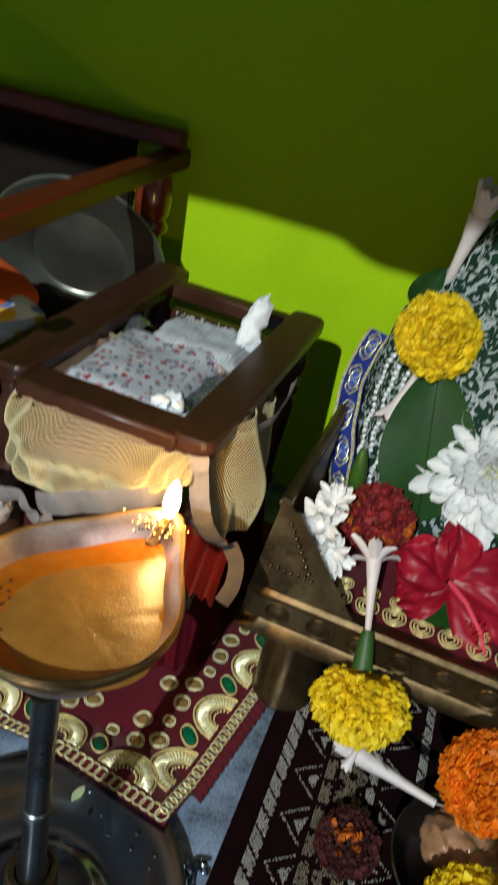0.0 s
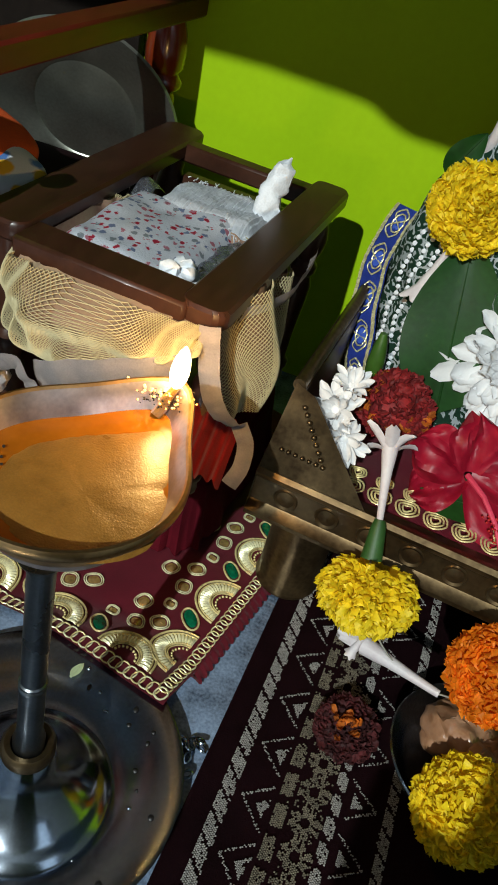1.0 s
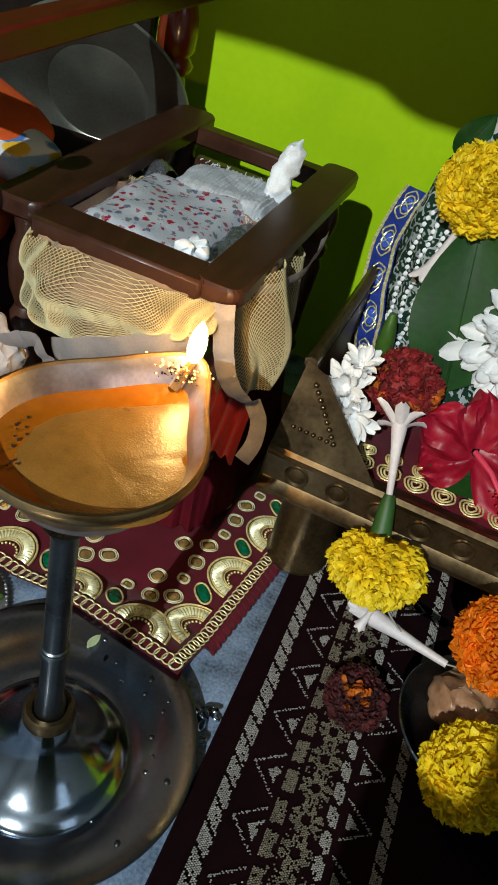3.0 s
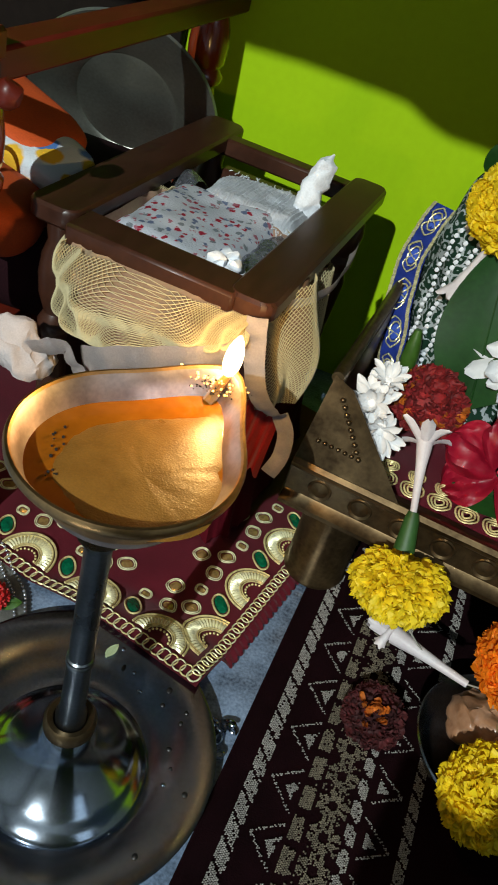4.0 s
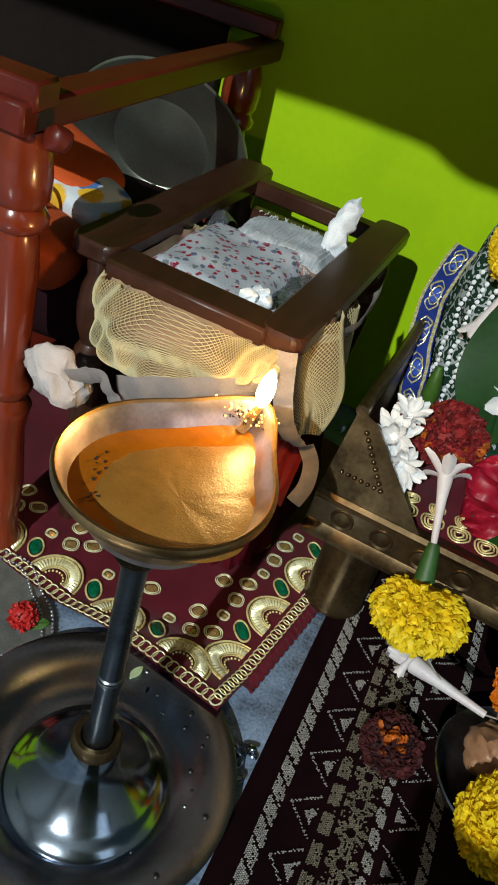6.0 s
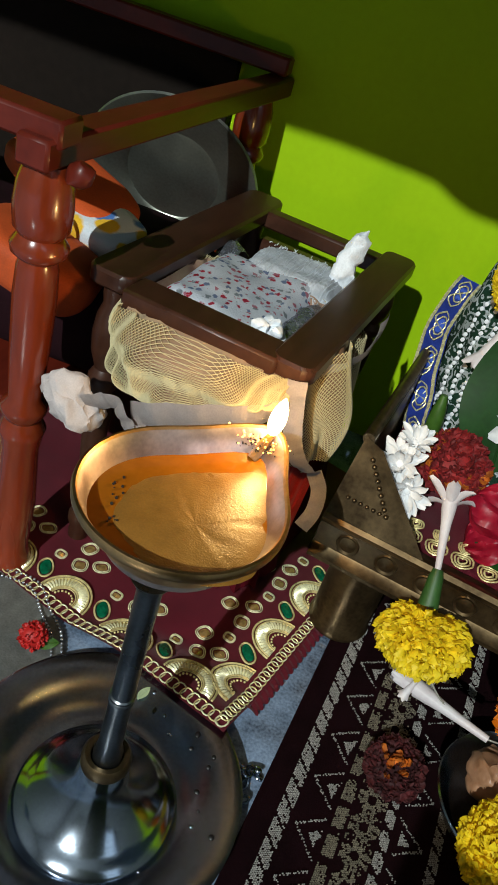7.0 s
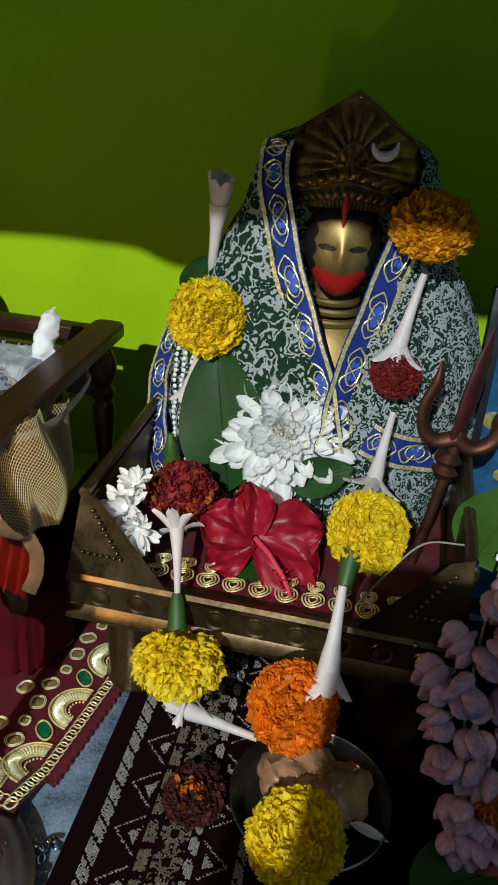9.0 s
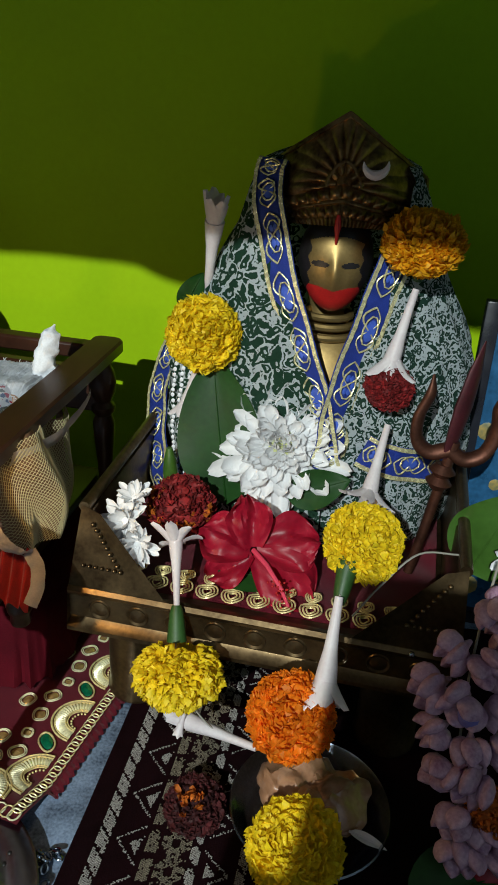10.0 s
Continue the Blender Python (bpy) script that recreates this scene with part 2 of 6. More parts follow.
RUST = mat("red_gold_marigold_petal", (0.55, 0.13, 0.008), 0.7, var=0.5, scale=150, grain=900, bump=0.3, random_per=0.4)
WHITEPETAL = mat("white_petal", (0.86, 0.86, 0.87), 0.5, var=0.10, scale=80, grain=600, bump=0.15, random_per=0.05, thin=0.2)
TUBEROSE = mat("tuberose_petal", (0.78, 0.74, 0.74), 0.45, var=0.14, scale=70, grain=600, bump=0.12, thin=0.25, color2=(0.70, 0.60, 0.62))
CREAM = mat("greenish_cream_florets", (0.66, 0.68, 0.34), 0.6, var=0.2, bump=0.3)
HIBISCUS = mat("red_hibiscus_petal", (0.38, 0.007, 0.028), 0.45, var=0.35, scale=50, grain=260, bump=0.3, stretch=(1, 1, 1), thin=0.25)
PINK = mat("pink_red_style", (0.66, 0.05, 0.10), 0.5, bump=0.1)
LEAF = mat("dark_green_leaf", (0.010, 0.048, 0.007), 0.5, spec=0.2, var=0.4, scale=40, grain=300, bump=0.25)
LEAFLIGHT = mat("light_green_leaf", (0.045, 0.115, 0.015), 0.42, var=0.35, scale=40, grain=300, bump=0.2)
STALK = mat("green_calyx", (0.022, 0.075, 0.012), 0.5, var=0.4, scale=60)
THREAD = mat("grey_thread", (0.28, 0.26, 0.22), 0.9)
MAUVE = mat("mauve_crown_flower", (0.50, 0.33, 0.42), 0.5, var=0.5, scale=110, grain=600, bump=0.15, color2=(0.22, 0.10, 0.19), sss=0.15, random_per=0.2)
VIOLET = mat("violet_flower_centre", (0.16, 0.14, 0.42), 0.4, var=0.3)
FOOD = mat("brown_sweet", (0.36, 0.20, 0.12), 0.35, var=0.45, scale=55, grain=350, bump=0.6, color2=(0.20, 0.09, 0.04), sss=0.2)
COPPER = mat("dull_copper", (0.11, 0.042, 0.026), 0.5, 0.8, var=0.5, scale=60, grain=500, bump=0.2)
FRAMEBLACK = mat("black_frame_paint", (0.012, 0.013, 0.02), 0.3, var=0.3)
PICGOLD = mat("printed_gold", (0.42, 0.26, 0.05), 0.35, var=0.6, scale=90, grain=400, color2=(0.05, 0.12, 0.10))
PICBLUE = mat("printed_blue", (0.02, 0.10, 0.22), 0.3, var=0.6, scale=60, grain=300)
GREENFOIL = mat("green_foil", (0.02, 0.30, 0.10), 0.2, 0.6, var=0.6, scale=200, bump=0.8)
# colour of the unseen shadow-casting board over the shrine
SHADEBOARD = mat("shelf_board", (0.15, 0.185, 0.24), 0.5, var=0.35, scale=12, grain=160, stretch=(0.2, 1, 1))


def glow(name, color, strength):
    m = bpy.data.materials.new(name)
    m.use_nodes = True
    b = m.node_tree.nodes["Principled BSDF"]
    b.inputs["Base Color"].default_value = (*color, 1)
    b.inputs["Emission Color"].default_value = (*color, 1)
    b.inputs["Emission Strength"].default_value = strength
    return m


FLAME = glow("flame", (1.0, 0.80, 0.42), 9.0)
GLINT = glow("glowing_glints", (1.0, 0.55, 0.12), 4.0)
BULBGLASS = glow("lit_bulb", (1.0, 0.97, 0.92), 6.0)

# ---- shaping helpers ----
rng = random.Random(7)


def thing(name, m, label, category, group=""):
    ob = new(name)
    ob.matrix_world = m
    ob.empty_display_size = 0.01
    return tagged(ob, label, category, group)


def part(name, bm, material, parent=None, label="", smooth=True):
    me = bpy.data.meshes.new(name)
    for x in material if isinstance(material, (list, tuple)) else [material]:
        me.materials.append(x)
    bmesh.ops.recalc_face_normals(bm, faces=bm.faces[:])
    for f in bm.faces:
        f.smooth = smooth
    bm.to_mesh(me)
    bm.free()
    if smooth:
        me.set_sharp_from_angle(angle=radians(42))
    ob = new(name, me)
    if parent:
        ob.parent = parent
    if label:
        ob["label"] = label
    return ob


def solo(name, bm, material, m, label, category, group="", kind="", smooth=True):
    ob = part(name, bm, material, None, "", smooth)
    ob.matrix_world = m
    return tagged(ob, label, category, group, kind)


def add_grid(bm, pts, nu, nv, closed_u=False, mat_index=0):
    """Quads over a list of nu * nv places, u fastest."""
    vs = [bm.verts.new(p) for p in pts]
    for j in range(nv - 1):
        for i in range(nu if closed_u else nu - 1):
            k = (i + 1) % nu
            try:
                f = bm.faces.new((vs[j * nu + i], vs[j * nu + k], vs[(j + 1) * nu + k], vs[(j + 1) * nu + i]))
                f.material_index = mat_index
            except ValueError:
                pass
    return vs


def add_lathe(bm, profile, n=32, m=None, cap=True, mat_index=0):
    """Profile of (radius, z) turned round z."""
    m = m or Matrix()
    pts = [m @ Vector((r * math.cos(2 * math.pi * i / n), r * math.sin(2 * math.pi * i / n), z)) for r, z in profile for i in range(n)]
    vs = add_grid(bm, pts, n, len(profile), True, mat_index)
    if cap:
        for ring in (vs[:n], vs[-n:]):
            try:
                bm.faces.new(ring).material_index = mat_index
            except ValueError:
                pass
    return vs


def lathe(profile, n=32, m=None, cap=True):
    bm = bmesh.new()
    add_lathe(bm, profile, n, m, cap)
    return bm


def add_tube(bm, path, radii, n=8, flat=1.0, mat_index=0, cap=True):
    """A tube along a path; flat squeezes it across."""
    path = [Vector(p) for p in path]
    if not isinstance(radii, (list, tuple)):
        radii = [radii] * len(path)
    pts, side = [], None
    for i, p in enumerate(path):
        d = (path[min(i + 1, len(path) - 1)] - path[max(i - 1, 0)]).normalized()
        if side is None:
            side = d.orthogonal().normalized()
        side = (side - d * side.dot(d)).normalized()
        up = d.cross(side)
        for k in range(n):
            a = 2 * math.pi * k / n
            pts.append(p + radii[i] * (math.cos(a) * side + flat * math.sin(a) * up))
    vs = add_grid(bm, pts, n, len(path), True, mat_index)
    if cap:
        for ring in (vs[:n], vs[-n:]):
            try:
                bm.faces.new(ring).material_index = mat_index
            except ValueError:
                pass


def tube(path, radii, n=8, flat=1.0):
    bm = bmesh.new()
    add_tube(bm, path, radii, n, flat)
    return bm


def smooth_path(pts, steps=6):
    """Catmull-Rom through places."""
    p = [Vector(x) for x in pts]
    p = [2 * p[0] - p[1]] + p + [2 * p[-1] - p[-2]]
    out = []
    for i in range(1, len(p) - 2):
        for s in range(steps):
            t = s / steps
            out.append(0.5 * (2 * p[i] + (p[i + 1] - p[i - 1]) * t + (2 * p[i - 1] - 5 * p[i] + 4 * p[i + 1] - p[i + 2]) * t * t + (3 * p[i] - 3 * p[i + 1] + p[i + 2] - p[i - 1]) * t ** 3))
    return out + [p[-2]]


def add_box(bm, size, m=None, bevel=0.0, segs=2):
    m = m or Matrix()
    made = bmesh.ops.create_cube(bm, size=1, matrix=m @ Matrix.Diagonal((*size, 1)))
    if bevel:
        edges = {e for v in made["verts"] for e in v.link_edges}
        bmesh.ops.bevel(bm, geom=list(edges), offset=bevel, segments=segs, affect="EDGES", profile=0.6)


def box(size, m=None, bevel=0.0, segs=2):
    bm = bmesh.new()
    add_box(bm, size, m, bevel, segs)
    return bm


def jitter(bm, amount, scale, seed=0.0):
    for v in bm.verts:
        v.co += amount * noise.noise_vector(v.co * scale + Vector((seed, seed * 2, seed * 3)))


def solidify(bm, thick):
    bmesh.ops.solidify(bm, geom=bm.faces[:], thickness=thick)


def add_petal(bm, m, length, width, curl=0.3, cup=0.2, ruffle=0.0, nu=4, nv=5, tip=0.6, narrow=0.35, seed=0.0, notch=0.0):
    """A petal that grows along +x of m, its face to +z; curl bends it up along its length, cup across."""
    pts = []
    for j in range(nv):
        v = j / (nv - 1)
        w = width * (narrow + (1 - narrow) * math.sin(math.pi * min(1, v * 0.62 + 0.02)) ** 0.8) * (1 if v < tip else math.sqrt(max(0.06, 1 - ((v - tip) / (1 - tip)) ** 2 * 0.93)))
        for i in range(nu):
            u = i / (nu - 1) * 2 - 1
            x = length * (math.sin(curl * v) / curl if abs(curl) > 1e-3 else v)
            z = length * ((1 - math.cos(curl * v)) / curl if abs(curl) > 1e-3 else 0)
            x -= notch * length * (v ** 3) * (1 - abs(u))
            z += cup * width * u * u * 0.5
            z += ruffle * width * v * math.sin(u * 5 + seed * 7 + v * 3)
            pts.append(m @ Vector((x, w * u * 0.5, z)))
    add_grid(bm, pts, nu, nv)


def frame_from(normal, twist=0.0):
    """A turn whose z is the normal."""
    q = Vector(normal).to_track_quat("Z", "Y").to_matrix().to_4x4()
    return q @ Matrix.Rotation(twist, 4, "Z")


# ---- flowers ----
def marigold_mesh(r=0.026, squash=0.72, count=620, seed=1):
    """A ball of tightly ruffled petals, its stalk below."""
    g = random.Random(seed)
    bm = bmesh.new()
    for k in range(count):
        t = (k + 0.5) / count
        zc = 1 - 1.80 * t
        a = k * 2.39996 + g.uniform(-0.25, 0.25)
        rad = math.sqrt(max(0, 1 - zc * zc))
        nrm = Vector((rad * math.cos(a), rad * math.sin(a), zc))
        swell = 1 + 0.07 * noise.noise(nrm * 2.2 + Vector((seed, 0, 0)))
        base = Vector((nrm.x, nrm.y, nrm.z * squash)) * r * swell * g.uniform(0.74, 0.82)
        away = (nrm * zc - Vector((0, 0, 1))) if rad > 0.15 else Vector((g.uniform(-1, 1), g.uniform(-1, 1), 0))
        away = away.normalized()
        lean = (nrm * g.uniform(0.55, 1.1) + away * g.uniform(0.2, 0.9) + Vector((g.uniform(-0.35, 0.35), g.uniform(-0.35, 0.35), g.uniform(-0.35, 0.35)))).normalized()
        side = nrm.cross(lean)
        side = side.normalized() if side.length > 0.05 else lean.orthogonal().normalized()
        side = (side + lean.cross(side) * g.uniform(-0.5, 0.5)).normalized()
        up = lean.cross(side)
        if up.dot(nrm) < 0:
            side, up = -side, -up
        m = Matrix((lean, side, up)).transposed().to_4x4()
        m.translation = base
        add_petal(bm, m, r * g.uniform(0.22, 0.33), r * g.uniform(0.30, 0.44), curl=g.uniform(0.2, 1.3), cup=g.uniform(0.0, 0.5), ruffle=0.17, nu=8, nv=7, tip=0.25, narrow=0.5, seed=g.random() * 9)
    made = bmesh.ops.create_icosphere(bm, subdivisions=2, radius=r * 0.86)
    for v in made["verts"]:
        v.co.z *= squash
    return bm


def marigold(parent, place, axis, r, material, seed, stalk=0.0, squash=0.72, label=""):
    ob = part("marigold", marigold_mesh(r, squash, seed=seed), material, parent, label)
    ob.matrix_local = Matrix.Translation(place) @ frame_from(axis)
    if stalk:
        c = part("calyx", lathe([(0.0035, -r * squash * 0.6 - stalk), (0.005, -r * squash * 0.6 - stalk * 0.6), (0.0062, -r * squash * 0.6), (0.009, -r * squash * 0.35)], 10), STALK, ob)
    return ob


def tuberose_mesh(length, seed, opened=1.0, bend=0.12):
    """A bud: a slender tube from its stalk at 0 along +x that swells and opens in six lobes."""
    g = random.Random(seed)
    bm = bmesh.new()
    path = [(length * t, 0, bend * length * t * t) for t in (0, 0.12, 0.3, 0.5, 0.66, 0.78)]
    add_tube(bm, path, [length * k for k in (0.036, 0.040, 0.047, 0.060, 0.082, 0.094)], 12, cap=True)
    for k in range(6):
        a = k * math.pi / 3 + g.uniform(-0.2, 0.2)
        m = Matrix.Translation((length * 0.72, 0, bend * length * 0.52)) @ Matrix.Rotation(a, 4, "X") @ Matrix.Translation((0, 0, length * 0.072)) @ Matrix.Rotation(-opened * g.uniform(0.25, 0.9), 4, "Y")
        add_petal(bm, m, length * g.uniform(0.28, 0.36), length * 0.16, curl=opened * g.uniform(0.2, 0.9), cup=-0.5, nu=4, nv=5, narrow=0.6, seed=k)
    return bm


def tuberose(parent, start, end, seed, opened=1.0, bend=0.08, fat=1.0, up=(0, -0.5, 1)):
    start, end = Vector(start), Vector(end)
    d = end - start
    x = d.normalized()
    y = Vector(up).cross(x).normalized()
    z = x.cross(y)
    bm = tuberose_mesh(d.length, seed, opened, bend)
    ob = part("tuberose_bud", bm, TUBEROSE, parent)
    ob.matrix_local = Matrix.Translation(start) @ Matrix((x, y * fat, z * fat)).transposed().to_4x4()
    return ob


def leaf_mesh(length, width, bend=0.3, fold=0.25, wave=0.05, nu=9, nv=14, seed=0):
    bm = bmesh.new()
    pts = []
    for j in range(nv):
        v = j / (nv - 1)
        w = width * 0.5 * math.sin(math.pi * v ** 0.8) ** 0.75 if 0 < v < 1 else width * 0.01
        for i in range(nu):
            u = i / (nu - 1) * 2 - 1
            pts.append((length * v, w * u, bend * length * (v - v * v) + fold * w * abs(u) + wave * width * math.sin(v * 9 + seed) * u * u))
    add_grid(bm, pts, nu, nv)
    add_tube(bm, [(length * v / 10, 0, bend * length * (v / 10 - v * v / 100) + 0.0003) for v in range(11)], [0.0007 - 0.00005 * k for k in range(11)], 6)
    return bm


def aim(start, along, face):
    """Pose at start with x along a way and z near a facing."""
    x = Vector(along).normalized()
    y = Vector(face).cross(x).normalized()
    z = x.cross(y)
    return Matrix.Translation(start) @ Matrix((x, y, z)).transposed().to_4x4()

# ---- the setting ----
WY = 0.567
solo("floor", box((4.4, 4.2, 0.04), pose(0, -1.4, -0.02)), FLOOR, pose(0, 0, 0), "worn blue-grey stone floor of the shrine corner", "floor", kind="structure")
solo("wall_back", box((4.4, 0.1, 2.7), pose(0, WY + 0.05, 1.35)), WALL, pose(0, 0, 0), "bright green painted wall behind the shrine", "wall", kind="structure")
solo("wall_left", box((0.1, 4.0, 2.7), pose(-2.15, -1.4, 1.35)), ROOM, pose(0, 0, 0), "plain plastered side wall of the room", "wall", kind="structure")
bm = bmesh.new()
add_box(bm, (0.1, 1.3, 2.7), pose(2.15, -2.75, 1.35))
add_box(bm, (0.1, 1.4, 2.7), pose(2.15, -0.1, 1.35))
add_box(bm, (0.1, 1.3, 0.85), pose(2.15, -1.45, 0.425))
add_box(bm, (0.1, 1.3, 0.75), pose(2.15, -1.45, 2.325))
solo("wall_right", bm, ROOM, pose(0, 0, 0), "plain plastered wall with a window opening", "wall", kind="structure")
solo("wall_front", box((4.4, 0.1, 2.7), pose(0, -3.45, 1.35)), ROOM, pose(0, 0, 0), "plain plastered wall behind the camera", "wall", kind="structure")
solo("ceiling", box((4.4, 4.2, 0.1), pose(0, -1.4, 2.75)), ROOM, pose(0, 0, 0), "plain plastered ceiling, coloured dark to hold back bounced light", "ceiling", kind="structure")
# unseen board added to throw the wall's shadow; uneven front edge shapes its outline
bm = bmesh.new()
pts = []
for y_in, z in ((0, 0.520), (1, 0.520), (1, 0.542), (0, 0.542), (0, 0.520)):
    for k in range(301):
        x = -0.75 + k * 0.005
        front = float(np.interp(x, [-0.75, -0.2, -0.14, -0.098, -0.084, -0.074, -0.063, -0.042, 0.1, 0.75], [0.012, 0.007, 0.0105, 0.0085, 0.0065, -0.0035, -0.0095, -0.0100, -0.032, -0.06]))
        pts.append((x, 0.566 if y_in else front, z))
add_grid(bm, pts, 301, 5)
for x in (-0.75, 0.75):
    bmesh.ops.contextual_create(bm, geom=[v for v in bm.verts if abs(v.co.x - x) < 1e-6][:4])
bmesh.ops.remove_doubles(bm, verts=bm.verts[:], dist=1e-5)
solo("shelf", bm, SHADEBOARD, pose(0, 0, 0), "unseen board over the shrine, added to cast the wall's shadow edge", "shelf", kind="structure")
# unseen stepped blocker behind the camera, cut to shade the bowl and rug's right
bm = bmesh.new()
add_box(bm, (0.030, 0.05, 0.332), pose(0.031, -0.215, 0.166))
add_box(bm, (0.300, 0.05, 0.46), pose(0.196, -0.215, 0.23))
solo("shade_block", bm, ROOM, pose(0, 0, 0), "unseen stepped block behind the camera, added to shade the right foreground", "wall", kind="structure")

holder = thing("wall_lamp", pose(BULB[0], BULB[1] - 0.12, BULB[2]), "white bulb in a plain holder on a rod", "lamp")
part("bulb", lathe([(0.012, 0), (0.014, 0.015), (0.03, 0.045), (0.028, 0.07), (0.004, 0.085)], 20, pose(0, 0, 0, -90)), BULBGLASS, holder, "glowing white bulb")
part("rod", lathe([(0.008, 0), (0.008, 1.22)], 12, pose(0, -0.012, 0)), ROOM, holder)

# ---- rug, tray, lamp, mat ----
def in_rug(u, v, z=0.0):
    """Rug places: u across from its left edge, v along towards the wall."""
    return Vector((0.0095 + u + 0.08 * v, 0.02 + v, z))


rug = thing("runner_rug", pose(0, 0, 0), "dark maroon woven runner with pale zigzag and flower bands", "rug")
bm = bmesh.new()
add_grid(bm, [in_rug(0.30 * i / 30, 0.42 * j / 42, 0.0030 + 0.0006 * noise.noise((i * 0.4, j * 0.4, 1))) for j in range(43) for i in range(31)], 31, 43)
solidify(bm, 0.0028)
part("woven_ground", bm, RUG, rug)


def weave(inside, u0, u1, v0=0.002, v1=0.385, du=0.00085, dv=0.00105, fill=0.94):
    """Single raised stitches wherever inside(u, v) holds."""
    verts, faces = [], []
    for j in range(int((v1 - v0) / dv)):
        for i in range(int((u1 - u0) / du)):
            u, v = u0 + (i + 0.5 + rng.uniform(-0.12, 0.12)) * du, v0 + (j + 0.5 * (i % 2) + rng.uniform(-0.1, 0.1)) * dv
            if rng.random() > fill or not inside(u, v):
                continue
            a, b, n = du * 0.47, dv * rng.uniform(0.42, 0.52), len(verts)
            for p, q in ((-a, -b), (a, -b * 0.7), (a, b), (-a, b * 0.7)):
                verts.append(in_rug(u + p, v + q, 0.0038))
            verts.append(in_rug(u, v, 0.0044))
            faces += [(n + k, n + (k + 1) % 4, n + 4) for k in range(4)]
    bm = bmesh.new()
    me = bpy.data.meshes.new("weave")
    me.from_pydata(verts, [], faces)
    bm.from_mesh(me)
    bpy.data.meshes.remove(me)
    return bm


def rag(u, v, seed=0.0, scale=420.0):
    return noise.noise((u * scale, v * scale, seed))


def stripe_at(uc, wd, pitch):
    def inside(u, v):
        t = (u - uc) / wd
        edge = 0.5 + 0.08 * rag(u, v)
        return abs(t) < edge and ((v + t * wd * 1.1) % pitch) > pitch * 0.17
    return inside


part("stripe", weave(stripe_at(0.0150, 0.0062, 0.0112), 0.010, 0.020), RUGWHITE, rug, "pale twisted stripe")
part("stripe", weave(stripe_at(0.0880, 0.0050, 0.0112), 0.084, 0.092), RUGWHITE, rug, "pale twisted stripe")


def side_of(p, q, r):
    return (q[0] - p[0]) * (r[1] - p[1]) - (q[1] - p[1]) * (r[0] - p[0])


def triangle_at(tip, top, low, inner):
    """Two dotted sides from the tip and a small solid triangle between them."""
    def near(p, q, r):
        d = Vector(q) - Vector(p)
        t = (Vector(r) - Vector(p)).dot(d) / d.length_squared
        return 0 <= t <= 1 and (Vector(p) + d * t - Vector(r)).length < 0.00062 and (t * d.length % 0.0018) < 0.0012
    def inside(u, v):
        w = tip[1] + ((v - tip[1] + 0.0137) % 0.0275) - 0.0137
        if near(tip, top, (u, w)) or near(tip, low, (u, w)):
            return True
        s3 = [side_of(inner[k], inner[(k + 1) % 3], (u, w)) > 0 for k in range(3)]
        return (all(s3) or not any(s3)) and rag(u, v, 3) > -0.35
    return inside


part("zigzag", weave(triangle_at((0.0221, 0.167), (0.0356, 0.176), (0.0350, 0.1535), ((0.0292, 0.1655), (0.0358, 0.1700), (0.0336, 0.1592))), 0.021, 0.0365, du=0.00075, dv=0.0008), RUGWHITE, rug, "pale dotted triangle figures")
part("zigzag", weave(triangle_at((0.0819, 0.182), (0.0680, 0.194), (0.0684, 0.174), ((0.0758, 0.1816), (0.0697, 0.1795), (0.0699, 0.1880))), 0.067, 0.083, du=0.00075, dv=0.0008), RUGWHITE, rug, "pale dotted triangle figures")


def lozenge(u, v):
    t = (u - 0.0636) / 0.0050
    h = (v + t * 0.003) % 0.0118 / 0.0118
    return abs(t) < 0.5 and abs(h - 0.5) < 0.44 - 0.36 * abs(t) + 0.05 * rag(u, v)


part("lozenge_band", weave(lozenge, 0.060, 0.0672), RUGWHITE, rug, "pale twisted lozenge band")


def flowers(u, v):
    """Square woven flowers in a row beside a ragged edge of blocks."""
    w = (v - 0.0065 + 0.00775) % 0.0155 - 0.00775
    du, dv = (u - 0.0525) / 0.0072, w / 0.0078
    r, a = math.hypot(du, dv), math.atan2(dv, du)
    n = rag(u, v, 5, 520)
    if u > 0.0452 and r < 1.02 + 0.16 * math.cos(4 * a) + 0.18 * n:
        return r > 0.34 and (r < 0.52 or abs(math.sin(4 * a + 0.4)) > 0.30 + 0.2 * n)
    if u < 0.0450:
        return (v % 0.0155) < 0.0115 + 0.003 * n and u < 0.0432 + 0.0022 * n
    return n > 0.28


part("flower_band", weave(flowers, 0.0376, 0.0606), RUGTAN, rug, "tan woven flower band")

TRAY = (-0.0455, 0.1885)
tray = thing("steel_tray", pose(*TRAY, 0.0005), "round dark oily stainless steel plate under the lamp", "plate")
part("plate", lathe([(0.0, 0.003), (0.030, 0.003), (0.044, 0.0032), (0.046, 0.005), (0.062, 0.0072), (0.0672, 0.0086), (0.0688, 0.0084), (0.0688, 0.0072), (0.062, 0.0052), (0.046, 0.001), (0.0, 0.0)], 72, cap=False), DARKSTEEL, tray)
for k in range(16):
    a, r = rng.uniform(-1.2, 1.9), rng.uniform(0.042, 0.059)
    zz = 0.0034 if r < 0.046 else 0.005 + (r - 0.046) * 0.157
    bm = lathe([(0.0, 0.0009), (0.0011, 0.0006), (0.0016, 0.0)], 10)
    ob = part("oil_drop", bm, HAIR if k % 3 else STEEL, tray)
    ob.matrix_local = pose(r * math.cos(a), r * math.sin(a), zz) @ Matrix.Diagonal((rng.uniform(0.4, 0.9), rng.uniform(0.5, 1.3), 0.8, 1))

